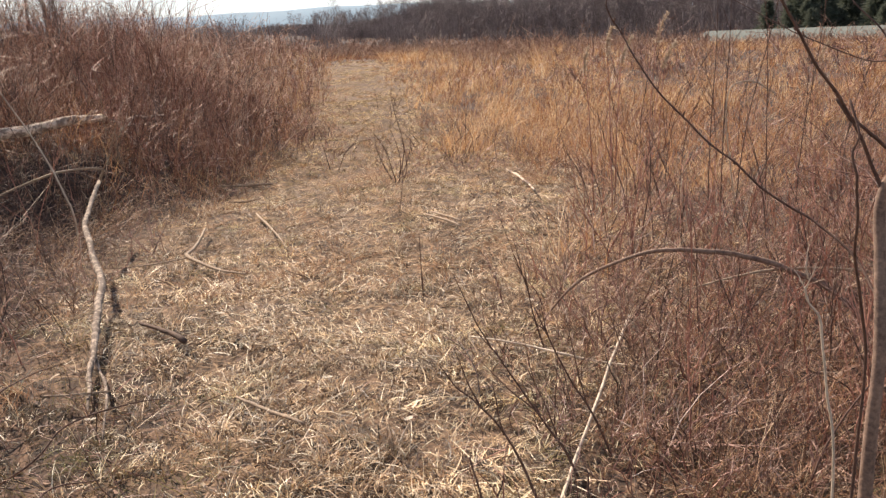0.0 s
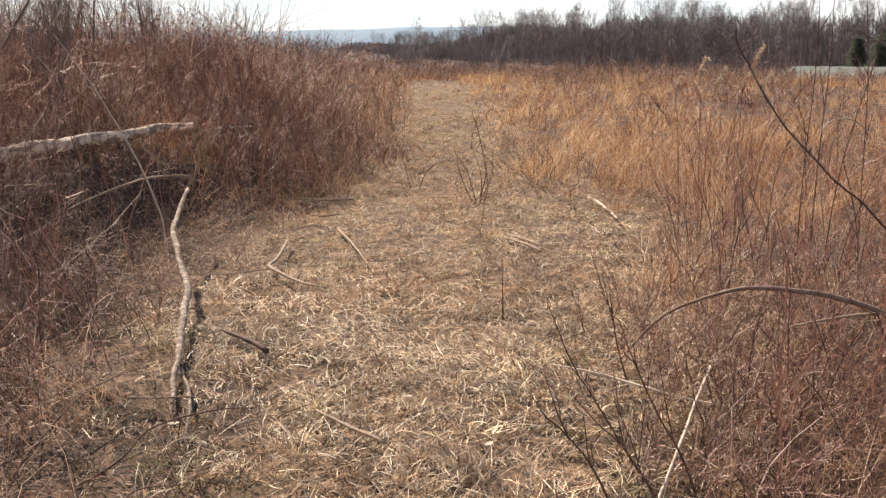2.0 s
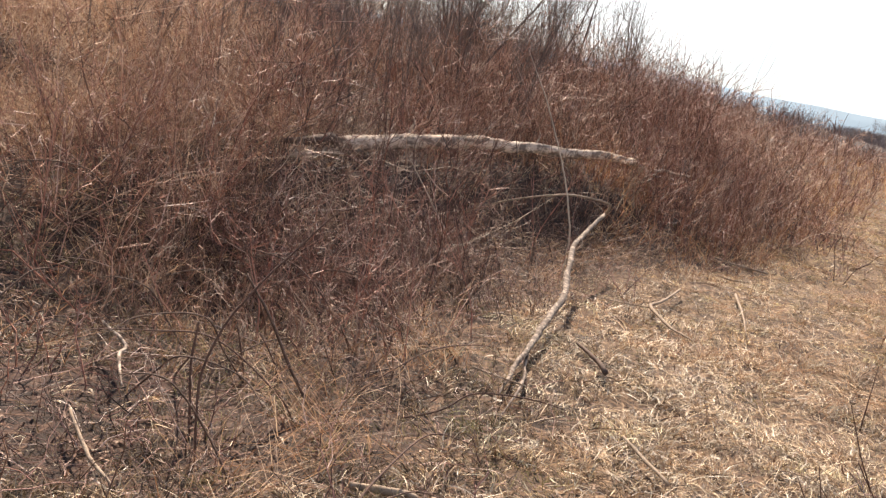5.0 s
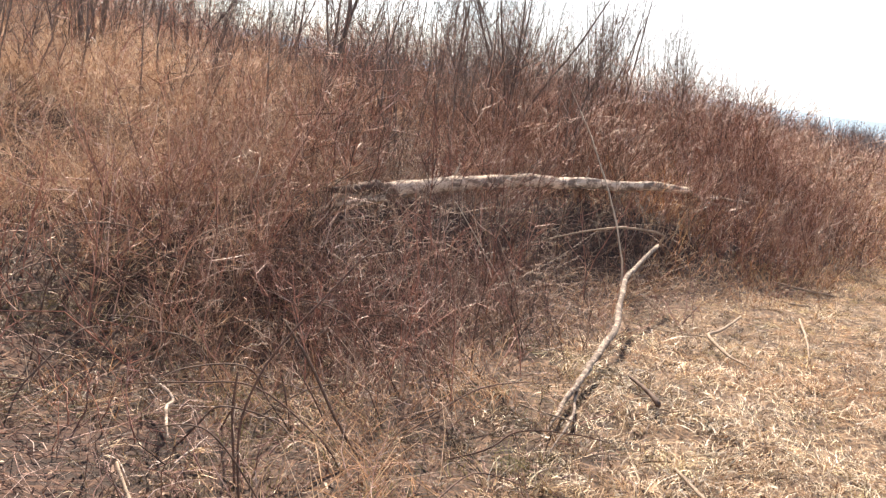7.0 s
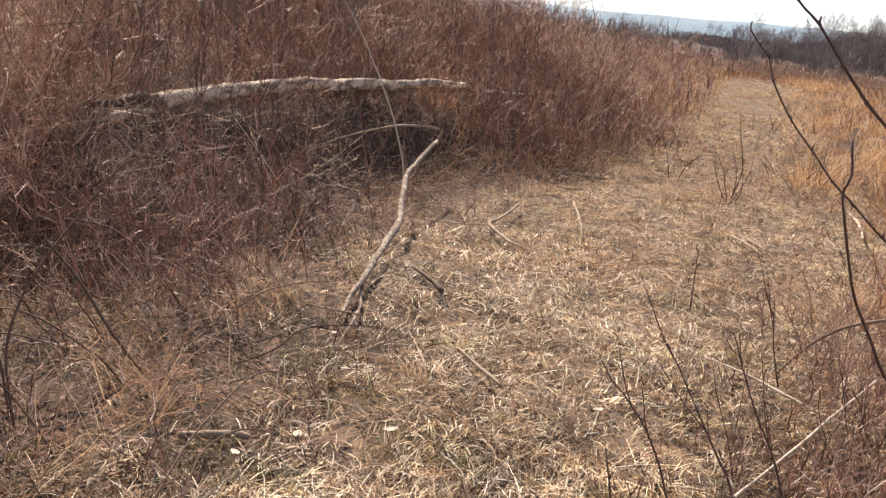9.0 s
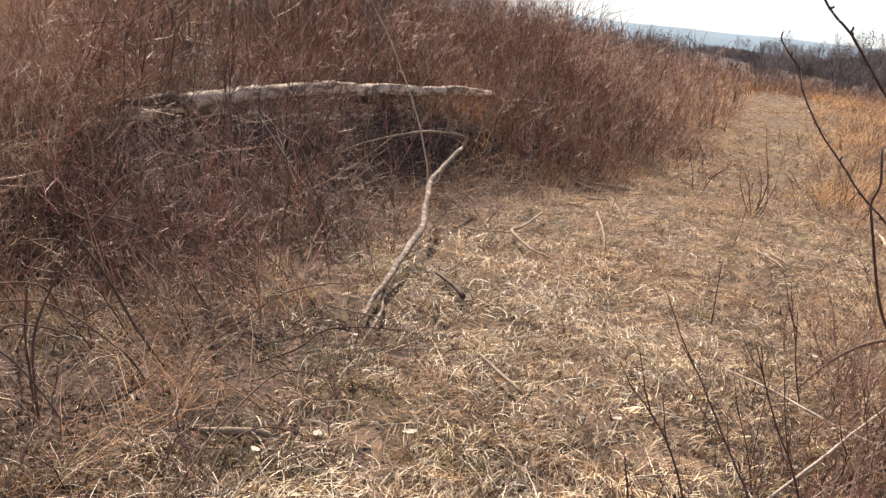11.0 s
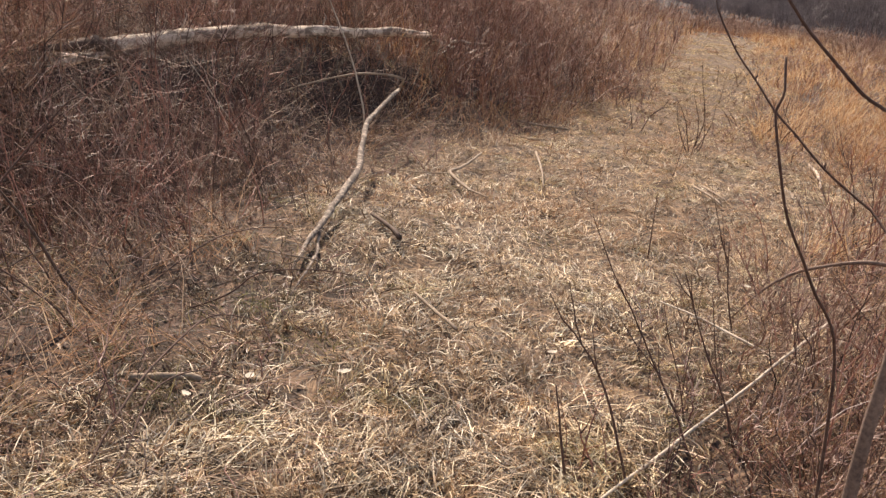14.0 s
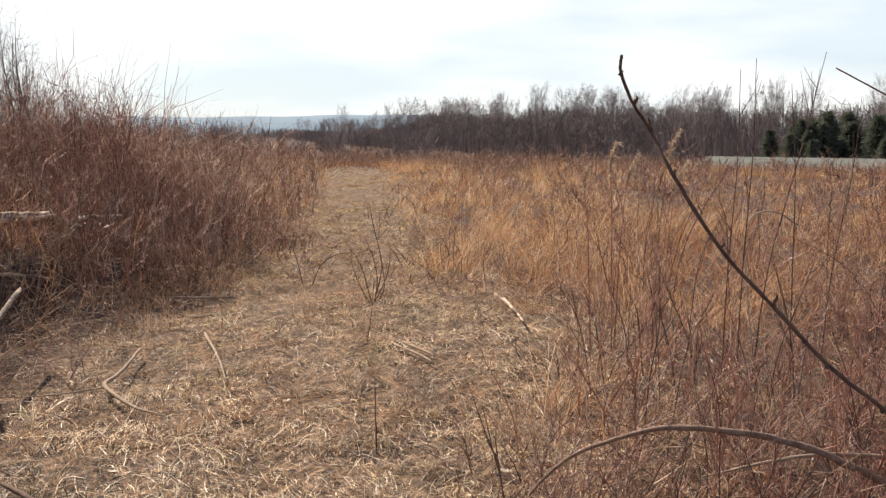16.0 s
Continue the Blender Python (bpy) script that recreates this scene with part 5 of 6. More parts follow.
stick("fallen_stick", "kinked grey stick lying at the brush's edge", lain([(-0.28, 7.95), (-0.29, 7.3), (-0.3, 6.9), (-0.04, 6.35), (0.14, 6.1)], 0.012, 0.06), [0.01, 0.013, 0.014, 0.01, 0.004], M_STICK, "fallen sticks", twigs=[lain([(-0.3, 6.9), (-0.6, 6.75), (-0.95, 6.65)], 0.006, 0.05)])
stick("fallen_stick", "short pale stick lying on the straw", lain([(0.09, 8.6), (0.25, 7.8), (0.38, 7.05)], 0.01, 0.03), [0.012, 0.01, 0.005], M_STICK, "fallen sticks")
stick("fallen_stick", "thin pale stick lying on the path", lain([(1.53, 7.95), (1.61, 7.65), (1.69, 7.38)], 0.008, 0.02), [0.01, 0.01, 0.006], M_STICK, "fallen sticks")
stick("fallen_stick", "stubby brown stick in the straw", lain([(-0.33, 5.05), (-0.2, 4.9), (-0.07, 4.73)], 0.012, 0.03), [0.008, 0.013, 0.015], M_DARKLOG, "fallen sticks")
stick("fallen_stick", "pale brown stick lying across the trampled grass", lain([(0.22, 3.99), (0.37, 3.79), (0.5, 3.6)], 0.008, 0.035), [0.006, 0.009, 0.007], M_STICK, "fallen sticks")
stick("fallen_stick", "thin straight twig beside the pale branch", lain([(-0.56, 4.05), (-0.44, 4.09), (-0.3, 4.13)], 0.005, 0.05), [0.004, 0.005, 0.004], M_STICK, "fallen sticks")
stick("fallen_stick", "curved bleached stick by the path's edge", lain([(2.6, 10.2), (2.6, 9.6), (2.56, 9.1), (2.47, 8.25)], 0.012, 0.05), [0.012, 0.014, 0.013, 0.008], M_LOG, "fallen sticks")
stick("fallen_stick", "barkless reddish piece of wood half hidden in straw", lain([(-0.42, 2.66), (-0.32, 2.7), (-0.19, 2.72)], 0.014, 0.01), [0.012, 0.016, 0.012], M_STICK, "fallen sticks")
stick("fallen_stick", "dark stick lying under the brush's edge", lain([(-0.4, 10.3), (-0.08, 10.43), (0.16, 10.58)], 0.015, 0.03), [0.009, 0.015, 0.01], M_STICK, "fallen sticks")
stick("fallen_stick", "short dark stick before the brush", lain([(-0.2, 9.5), (-0.06, 9.53), (0.06, 9.56)], 0.014, 0.02), [0.008, 0.012, 0.009], M_STICK, "fallen sticks")
stick("fallen_stick", "pale grey bent twig under the brambles", lain([(-1.36, 2.57), (-1.55, 2.76), (-1.6, 2.85), (-1.82, 2.95)], 0.006, 0.1), [0.004, 0.008, 0.008, 0.005], M_LOG, "fallen sticks")
stick("fallen_stick", "grey twig lying among the brambles", lain([(-1.36, 2.32), (-1.08, 2.12), (-0.88, 2.0)], 0.006, 0.07), [0.006, 0.007, 0.004], M_STICK, "fallen sticks")
stick("fallen_stick", "small weathered stick on the path", lain([(1.47, 7.9), (1.57, 7.55), (1.66, 7.22)], 0.01, 0.02), [0.009, 0.011, 0.008], M_STICK, "fallen sticks")
stick("fallen_pole", "straight bleached pole leaning over the low brush", [(2.05, 4.42, 0.19), (1.81, 3.94, 0.13), (1.58, 3.46, 0.08), (1.38, 3.03, 0.05), (1.12, 2.45, 0.03)], [0.0066, 0.0066, 0.0062, 0.006, 0.005], M_WHIP, "fallen sticks", 8)
stick("fallen_twig", "long pale thin twig lying on the straw", lain([(1.3, 4.55), (1.5, 4.4), (1.62, 4.31), (1.81, 4.15), (2.02, 3.99)], 0.006, 0.05), [0.004, 0.006, 0.007, 0.006, 0.003], M_WHIP, "fallen sticks", twigs=[lain([(1.62, 4.31), (1.75, 4.36), (1.9, 4.48)], 0.004, 0.06), lain([(1.81, 4.15), (1.7, 3.98), (1.6, 3.9)], 0.004, 0.05)])
stick("arched_branch", "dark dead branch arching up out of the brambles", [(1.66, 4.75, 0.03), (1.75, 4.66, 0.2), (1.86, 4.62, 0.32), (2.02, 4.5, 0.44), (2.18, 4.42, 0.5), (2.36, 4.36, 0.5), (2.58, 4.33, 0.46), (2.8, 4.3, 0.38), (3.05, 4.3, 0.24), (3.28, 4.33, 0.0)], [0.004, 0.006, 0.0075, 0.009, 0.0105, 0.0115, 0.0125, 0.0135, 0.014, 0.013], M_SAPLING, "", 8, [[(1.86, 4.62, 0.32), (1.84, 4.5, 0.22), (1.88, 4.42, 0.1)], [(2.18, 4.42, 0.5), (2.22, 4.3, 0.62), (2.2, 4.22, 0.7)], [(2.36, 4.36, 0.5), (2.42, 4.28, 0.36), (2.44, 4.24, 0.2)], [(2.58, 4.33, 0.46), (2.72, 4.3, 0.6), (2.8, 4.28, 0.66)], [(2.02, 4.5, 0.44), (2.0, 4.42, 0.3), (2.05, 4.36, 0.18)]])
stick("fallen_branch", "dark dead branch caught level in the brambles", [(2.4, 4.6, 0.24), (2.65, 4.6, 0.29), (2.8, 4.6, 0.31), (3.04, 4.6, 0.31), (3.4, 4.6, 0.26)], [0.004, 0.007, 0.008, 0.009, 0.01], M_STICK, "")
stick("leaning_stick", "tan dead stick leaning in the low brambles", [(-0.86, 3.13, 0.05), (-0.96, 3.08, 0.2), (-1.055, 3.03, 0.38), (-1.18, 2.97, 0.56)], [0.0065, 0.0065, 0.006, 0.004], M_DARKLOG, "standing stems")
stick("pale_whip", "long bleached whip-like dead stalk standing bent", [(-1.06, 7.12, 0.05), (-1.075, 7.11, 0.38), (-1.163, 7.09, 0.68), (-1.285, 7.05, 0.97), (-1.467, 7.0, 1.33), (-1.68, 6.93, 1.68)], [0.0088, 0.0082, 0.0072, 0.0062, 0.005, 0.002], M_WHIP, "standing stems")
stick("pale_whip", "pale bare cane leaning against the bank", [(-1.33, 6.08, 0.05), (-1.51, 6.0, 0.23), (-1.73, 5.91, 0.52), (-1.93, 5.83, 0.79)], [0.006, 0.006, 0.005, 0.002], M_WHIP, "standing stems")
stick("bramble_cane", "dark arching thorny bramble cane", [(-0.92, 2.47, 0.0), (-0.945, 2.45, 0.31), (-0.907, 2.48, 0.52), (-0.832, 2.53, 0.68), (-0.746, 2.585, 0.83), (-0.657, 2.645, 0.97), (-0.576, 2.7, 1.0)], [0.0048, 0.0046, 0.0042, 0.0038, 0.0032, 0.0026, 0.0013], M_TWIG, "standing stems")
stick("bramble_cane", "dark broken bramble cane standing upright", [(-1.06, 2.62, 0.0), (-1.096, 2.595, 0.29), (-1.094, 2.596, 0.45)], [0.005, 0.005, 0.004], M_TWIG, "standing stems")
for p in ([(-1.224, 3.19, 0.02), (-1.26, 3.17, 0.15), (-1.29, 3.15, 0.27)], [(-1.114, 3.28, 0.02), (-1.142, 3.26, 0.12), (-1.22, 3.22, 0.25)]):
    stick("bramble_cane", "short dark bramble stem on the bank", p, [0.004, 0.004, 0.003], M_TWIG, "standing stems")
stick("fallen_cane", "dark bramble cane arching low over the straw", [(-0.18, 3.2, 0.14), (-0.3, 3.0, 0.2), (-0.29, 2.6, 0.17), (-0.25, 2.3, 0.12), (-0.22, 2.1, 0.05)], [0.002, 0.003, 0.004, 0.004, 0.004], M_TWIG, "standing stems")
stick("fallen_cane", "thin dark cane lying over the straw", [(-0.05, 2.75, 0.1), (-0.15, 2.6, 0.17), (-0.19, 2.4, 0.17), (-0.13, 2.15, 0.1), (-0.1, 1.95, 0.03)], [0.0015, 0.0025, 0.003, 0.003, 0.003], M_TWIG, "standing stems")


# ---- stems beside the path ----
def stem(pts, r, label="bare dark stem standing at the path's edge", forks=3, seed=0, mat=None):
    r2 = np.random.default_rng(seed)
    p = np.asarray(pts, float)
    tw = []
    for q in range(forks):
        i = r2.integers(1, len(p) - 1) if len(p) > 2 else 0
        root = p[i] + (p[i + 1] - p[i]) * r2.uniform(0, 0.8)
        d = unit(p[i + 1] - p[i]) + r2.normal(0, 0.45, 3)
        ln = r2.uniform(0.08, 0.22)
        tw.append([tuple(root), tuple(root + d * ln * 0.5), tuple(root + d * ln + [0, 0, 0.02])])
    return stick("bare_sprout", label, [tuple(a) for a in p], list(np.linspace(r, r * 0.35, len(p))), mat or M_TWIG, "standing stems", 6, tw)


stem([(1.078, 2.69, -0.02), (1.066, 2.69, 0.05), (1.03, 2.69, 0.2), (0.998, 2.69, 0.333)], 0.0065, "broken dark stem stump standing in straw", 0)
stem([(1.26, 2.77, -0.02), (1.244, 2.77, 0.06), (1.172, 2.77, 0.256), (1.1, 2.77, 0.39), (1.024, 2.77, 0.48), (0.975, 2.78, 0.52)], 0.0055, seed=1)
stem([(1.46, 3.13, -0.02), (1.395, 3.13, 0.127), (1.33, 3.14, 0.226), (1.246, 3.145, 0.36), (1.173, 3.15, 0.48), (1.095, 3.16, 0.58)], 0.0052, seed=2)
stem([(1.62, 3.27, -0.02), (1.547, 3.28, 0.175), (1.473, 3.29, 0.3), (1.397, 3.3, 0.458), (1.339, 3.31, 0.59)], 0.005, seed=3)
stem([(1.443, 3.33, -0.02), (1.42, 3.33, 0.08), (1.387, 3.33, 0.19), (1.316, 3.34, 0.356)], 0.004, seed=4)
stem([(1.666, 4.49, -0.02), (1.594, 4.49, 0.22), (1.556, 4.5, 0.46)], 0.005, seed=5)
stem([(1.21, 5.8, -0.02), (1.204, 5.8, 0.16), (1.2, 5.8, 0.375)], 0.005, "thin bare twig standing alone on the path", 0)
stem([(1.28, 8.19, -0.02), (1.32, 8.19, 0.25), (1.34, 8.19, 0.5)], 0.004, "thin bare twig standing alone on the path", 1, 6)


def path_shrub(stems, label):
    t = thing("bare_shrub", label, "shrub", "shrubs on the path")
    for i, p in enumerate(stems):
        part("stem", pole_mesh("stem", p, list(np.linspace(0.006, 0.002, len(p))), M_TWIG, 5, 0.03, i), t)
    return t


path_shrub([[(1.445, 10.09, -0.02), (1.38, 10.09, 0.24), (1.32, 10.1, 0.4), (1.2, 10.1, 0.58)], [(1.46, 10.09, -0.02), (1.486, 10.08, 0.24), (1.46, 10.09, 0.4), (1.38, 10.09, 0.62)],
            [(1.49, 10.15, -0.02), (1.553, 10.14, 0.15), (1.54, 10.14, 0.335), (1.5, 10.15, 0.5)], [(1.44, 10.18, -0.02), (1.345, 10.19, 0.145), (1.27, 10.19, 0.33), (1.24, 10.2, 0.52)],
            [(1.48, 10.1, 0.1), (1.52, 10.0, 0.4), (1.44, 9.95, 0.75), (1.4, 9.9, 0.95)], [(1.47, 10.2, 0.0), (1.6, 10.25, 0.3), (1.62, 10.3, 0.55)]], "small leafless shrub growing in the middle of the path")
path_shrub([[(0.89, 11.52, -0.02), (0.98, 11.52, 0.19), (1.1, 11.52, 0.31), (1.16, 11.52, 0.42)], [(0.8, 11.48, -0.02), (0.74, 11.48, 0.23), (0.656, 11.48, 0.5)], [(0.98, 11.52, 0.19), (1.12, 11.5, 0.3), (1.3, 11.5, 0.33)]], "forked dead twig standing at the path's edge")
for i, (x, y, h) in enumerate(((2.1, 13.2, 0.45), (1.9, 16.5, 0.4), (2.5, 12.2, 0.55), (0.7, 14.5, 0.6), (2.3, 20.0, 0.5))):
    r2 = np.random.default_rng(300 + i)
    st = []
    for q in range(r2.integers(3, 7)):
        a, l, e = r2.uniform(0, 6.28), r2.uniform(0.1, 0.45), h * r2.uniform(0.45, 1.1)
        bx, by = x + r2.normal(0, 0.12), y + r2.normal(0, 0.12)
        z = float(ground_z(bx, by))
        dx, dy = math.cos(a) * l, math.sin(a) * l
        st.append([(bx, by, z - 0.02), (bx + dx * 0.3 + r2.normal(0, 0.03), by + dy * 0.3, z + e * 0.45), (bx + dx * 0.7 + r2.normal(0, 0.03), by + dy * 0.7, z + e * 0.8), (bx + dx, by + dy, z + e)])
    path_shrub(st, "small leafless shrub at the edge of the path")


# ---- low twiggy shrubs along the path's edges ----
ES = np.random.default_rng(53)
for i in range(34):
    y = ES.uniform(6.6, 17)
    right = ES.uniform() < 0.7
    x = float(np.interp(y, EDGE_RY, EDGE_R)) + ES.uniform(-0.55, 0.5) if right else float(np.interp(y, EDGE_Y, EDGE_L)) + ES.uniform(-0.1, 0.45)
    v, f = joined(clump(np.array([x]), np.array([y]), np.array([ES.uniform(0.28, 0.6)]), np.array([ES.uniform(0.003, 0.0045)]), int(ES.integers(5, 11)), 0.4, 0.13, 5, 0.12, (0, 0), 0.4))
    tagged(new("bare_shrub", mesh_from("bare_shrub", v, f, M_SHRUB if i % 2 else M_PURPLE)), "low twiggy leafless shrub at the path's edge", "shrub", "shrubs on the path")


# ---- the young tree close to the walk ----
BUDS = np.random.default_rng(77)


def tree_limb(t, name, p, ra, rb):
    """One limb or twig of the young tree, with buds at its nodes."""
    limb = part(name, pole_mesh(name, p, list(np.linspace(ra, rb, len(p)) * (0.42 if len(p) > 12 else 0.62)), M_SAPLING if ra > 0.0072 else M_TWIG, 7, 0.05, len(p), 0.3), t)
    q = np.asarray(p)
    for i in range(1, len(q) - 1):
        side = unit(BUDS.normal(0, 1, 3))
        part("bud", pole_mesh("bud", [tuple(q[i]), tuple(q[i] + side * 0.005 + [0, 0, 0.003]), tuple(q[i] + side * 0.007 + [0, 0, 0.007])], [0.0022, 0.002, 0.0008], M_TWIG, 5), limb)


def young_tree():
    t = thing("young_tree", "leafless forked young tree with grey-brown bark", "tree", at=(0, 0, 0))
    part("trunk", pole_mesh("trunk", [(1.645, 1.757, -0.03), (1.648, 1.727, 0.369), (1.648, 1.699, 0.752), (1.654, 1.696, 0.954), (1.662, 1.727, 1.119), (1.664, 1.734, 1.218), (1.686, 1.711, 1.3)], [0.0172, 0.015, 0.0131, 0.0122, 0.0118, 0.0114, 0.0106], M_SAPLING, 10, 0.012, 0, 0.12), t)
    tree_limb(t, "limb", [(1.681, 1.722, 1.29), (1.65, 1.637, 1.405), (1.637, 1.6, 1.468), (1.624, 1.577, 1.567), (1.614, 1.57, 1.661), (1.597, 1.542, 1.802)], 0.0075, 0.004)
    tree_limb(t, "limb", [(1.678, 1.715, 1.3), (1.56, 1.608, 1.359), (1.48, 1.539, 1.4), (1.423, 1.48, 1.442), (1.358, 1.436, 1.497), (1.311, 1.399, 1.547), (1.265, 1.374, 1.6), (1.225, 1.358, 1.634), (1.195, 1.35, 1.678)], 0.0058, 0.0023)
    tree_limb(t, "limb", [(1.668, 1.735, 1.225), (1.636, 1.73, 1.29), (1.595, 1.709, 1.352), (1.572, 1.71, 1.386), (1.557, 1.725, 1.413)], 0.0065, 0.0045)
    tree_limb(t, "limb", [(1.681, 1.708, 1.285), (1.751, 1.717, 1.373), (1.819, 1.721, 1.408), (1.867, 1.726, 1.464), (1.933, 1.763, 1.55), (2.042, 1.821, 1.677)], 0.0125, 0.005)
    tree_limb(t, "limb", [(1.738, 1.716, 1.36), (1.75, 1.7, 1.4), (1.78, 1.66, 1.463), (1.795, 1.6, 1.563), (1.818, 1.58, 1.601), (1.855, 1.54, 1.7)], 0.008, 0.0035)
    tree_limb(t, "limb", [(1.751, 1.717, 1.373), (1.772, 1.77, 1.423), (1.838, 1.85, 1.52), (1.878, 1.91, 1.586), (1.915, 1.98, 1.695), (1.945, 2.06, 1.85)], 0.007, 0.003)
    tree_limb(t, "limb", [(1.8, 1.72, 1.4), (1.834, 1.8, 1.49), (1.878, 1.87, 1.598), (1.924, 1.93, 1.693), (1.965, 2.0, 1.82)], 0.007, 0.003)
    tree_limb(t, "twig", [(1.745, 1.717, 1.366), (1.747, 1.76, 1.388), (1.755, 1.85, 1.465), (1.726, 1.92, 1.47), (1.634, 2.0, 1.52), (1.595, 2.04, 1.547), (1.501, 2.12, 1.617)], 0.0035, 0.0014)
    tree_limb(t, "twig", [(1.755, 1.85, 1.465), (1.746, 1.9, 1.529), (1.708, 1.94, 1.583), (1.659, 2.0, 1.677), (1.648, 2.05, 1.747)], 0.0035, 0.002)
    tree_limb(t, "limb", [(1.658, 1.712, 1.02), (1.655, 1.8, 1.09), (1.61, 1.88, 1.15), (1.577, 1.897, 1.172), (1.5, 1.895, 1.224), (1.435, 1.874, 1.281), (1.388, 1.896, 1.321), (1.339, 1.918, 1.375), (1.289, 1.931, 1.43), (1.245, 1.942, 1.498), (1.231, 1.97, 1.54), (1.208, 1.957, 1.565), (1.184, 1.924, 1.594), (1.183, 1.92, 1.609)], 0.0065, 0.0034)
    tree_limb(t, "twig", [(1.659, 1.71, 1.08), (1.684, 1.73, 1.126), (1.796, 1.8, 1.189), (1.885, 1.86, 1.253)], 0.004, 0.002)
    tree_limb(t, "twig", [(1.659, 1.71, 1.08), (1.685, 1.72, 1.096), (1.795, 1.76, 1.1), (1.901, 1.8, 1.084), (2.001, 1.84, 1.051)], 0.0046, 0.0028)
    return t


young_tree()
stick("sucker_shoot", "thin dark leafless sucker with a broken tip", [(1.59, 1.732, -0.03), (1.581, 1.65, 0.575), (1.53, 1.537, 0.958), (1.449, 1.425, 1.106), (1.389, 1.347, 1.207), (1.359, 1.296, 1.272), (1.341, 1.271, 1.326), (1.334, 1.259, 1.349), (1.326, 1.261, 1.377), (1.331, 1.255, 1.409), (1.326, 1.274, 1.453)], [0.004, 0.0034, 0.003, 0.0026, 0.0024, 0.0022, 0.002, 0.002, 0.0019, 0.0018, 0.0017], M_TWIG, "standing stems")
stick("withered_plant", "bleached forked dead stem beside the young tree", [(1.88, 2.23, 0.0), (1.875, 2.23, 0.46), (1.852, 2.23, 0.62), (1.836, 2.23, 0.74), (1.82, 2.23, 0.83), (1.79, 2.23, 0.87), (1.779, 2.23, 0.91)], [0.0042, 0.0038, 0.0036, 0.0034, 0.0032, 0.003, 0.003], M_WHIP, "standing stems",
      6, [[(1.779, 2.23, 0.905), (1.79, 2.22, 0.94), (1.8, 2.22, 0.97)], [(1.779, 2.23, 0.905), (1.77, 2.24, 0.93), (1.76, 2.25, 0.95)], [(1.785, 2.23, 0.93), (1.78, 2.23, 0.97), (1.782, 2.23, 1.01)]])
stick("withered_plant", "crooked bleached stalk standing in the brambles", [(3.22, 6.63, 0.0), (3.195, 6.64, 0.164), (3.164, 6.65, 0.326), (3.159, 6.65, 0.467)], [0.007, 0.006, 0.006, 0.004], M_WHIP, "standing stems")
stick("bent_weed", "bleached weed stalk bent over at its top", [(3.95, 7.5, 0.0), (3.85, 7.5, 0.7), (3.87, 7.5, 1.0), (4.0, 7.5, 1.06), (4.1, 7.5, 1.04), (4.236, 7.5, 0.96)], [0.006, 0.005, 0.005, 0.006, 0.007, 0.006], M_PALE, "standing stems")


def seed_weed(x, y, h, lean, seed):
    """A dead weed with a fluffy drooping plume."""
    r2 = np.random.default_rng(seed)
    z = float(ground_z(x, y))
    t = thing("dead_weed", "tall dead weed with a pale fluffy seed plume", "weed", "plumed weeds")
    tip = np.array([x + lean, y, z + h])
    part("stalk", pole_mesh("stalk", [(x, y, z - 0.02), (x + lean * 0.3, y, z + h * 0.55), (x + lean * 0.7, y, z + h * 0.88), tuple(tip)], [0.005, 0.004, 0.003, 0.002], M_CANE, 5), t)
    n = 260
    s = r2.uniform(0, 1, n)
    root = tip + np.stack([lean * 0.3 * (s - 1) + 0.06 * s ** 2, np.zeros(n), h * 0.16 * (s - 0.85)], -1)
    v, f = blades(root, unit(r2.normal(0, 1, (n, 3)) + [0.3, 0, 0.2]), r2.uniform(0.012, 0.035, n), r2.uniform(0.004, 0.01, n), r2.normal(0, 0.3, (n, 3)), 2, 0.4)
    tagged(part("seed_plume", mesh_from("seed_plume", v, f, M_PLUME), t, "pale buff seed plume"), kind="stuff")
    return t


M_PLUME = strand_material("buff_plume", ((0.0, (0.35, 0.24, 0.16)), (0.6, (0.55, 0.43, 0.31)), (1.0, (0.72, 0.62, 0.5))), 0.4)
for i, (x, y, h, l) in enumerate(((2.92, 7.5, 1.4, -0.06), (3.0, 7.7, 1.32, 0.08), (3.2, 7.5, 1.48, 0.1), (3.35, 7.9, 1.3, 0.16), (2.8, 7.6, 1.25, -0.1), (3.6, 8.4, 1.3, 0.1), (5.6, 9.5, 1.2, 0.1))):
    seed_weed(x, y, h, l, 500 + i)


# ---- taller dead stems out in the field ----
FS = np.random.default_rng(31)
for i in range(26):
    a, r = radians(FS.uniform(-34, -9)), FS.uniform(5.5, 16)
    x, y = 0.9 - r * math.sin(a), r * math.cos(a)
    if right_of(x, y) < 0.6:
        continue
    z, h, l = float(ground_z(x, y)), FS.uniform(0.6, 1.45), FS.normal(0, 0.3)
    stem([(x, y, z - 0.02), (x + l * 0.15, y + 0.02, z + h * 0.4), (x + l * 0.5 + FS.normal(0, 0.04), y, z + h * 0.75), (x + l, y, z + h)], 0.0045, "tall bare dead stem standing in the field", 7, 600 + i)


for i, (x0, x1, y, h) in enumerate(((3.6, 3.64, 7.0, 2.05), (3.7, 4.1, 7.0, 2.1), (3.96, 3.88, 7.0, 1.9), (3.5, 3.54, 7.0, 1.98), (4.5, 4.7, 7.6, 1.7))):
    k = x1 - x0
    stem([(x0, y, -0.02), (x0 + k * 0.2, y, h * 0.35), (x0 + k * 0.6 + 0.02, y, h * 0.7), (x1, y, h)], 0.005, "tall thin bare weed stem rising over the field", 8, 860 + i)


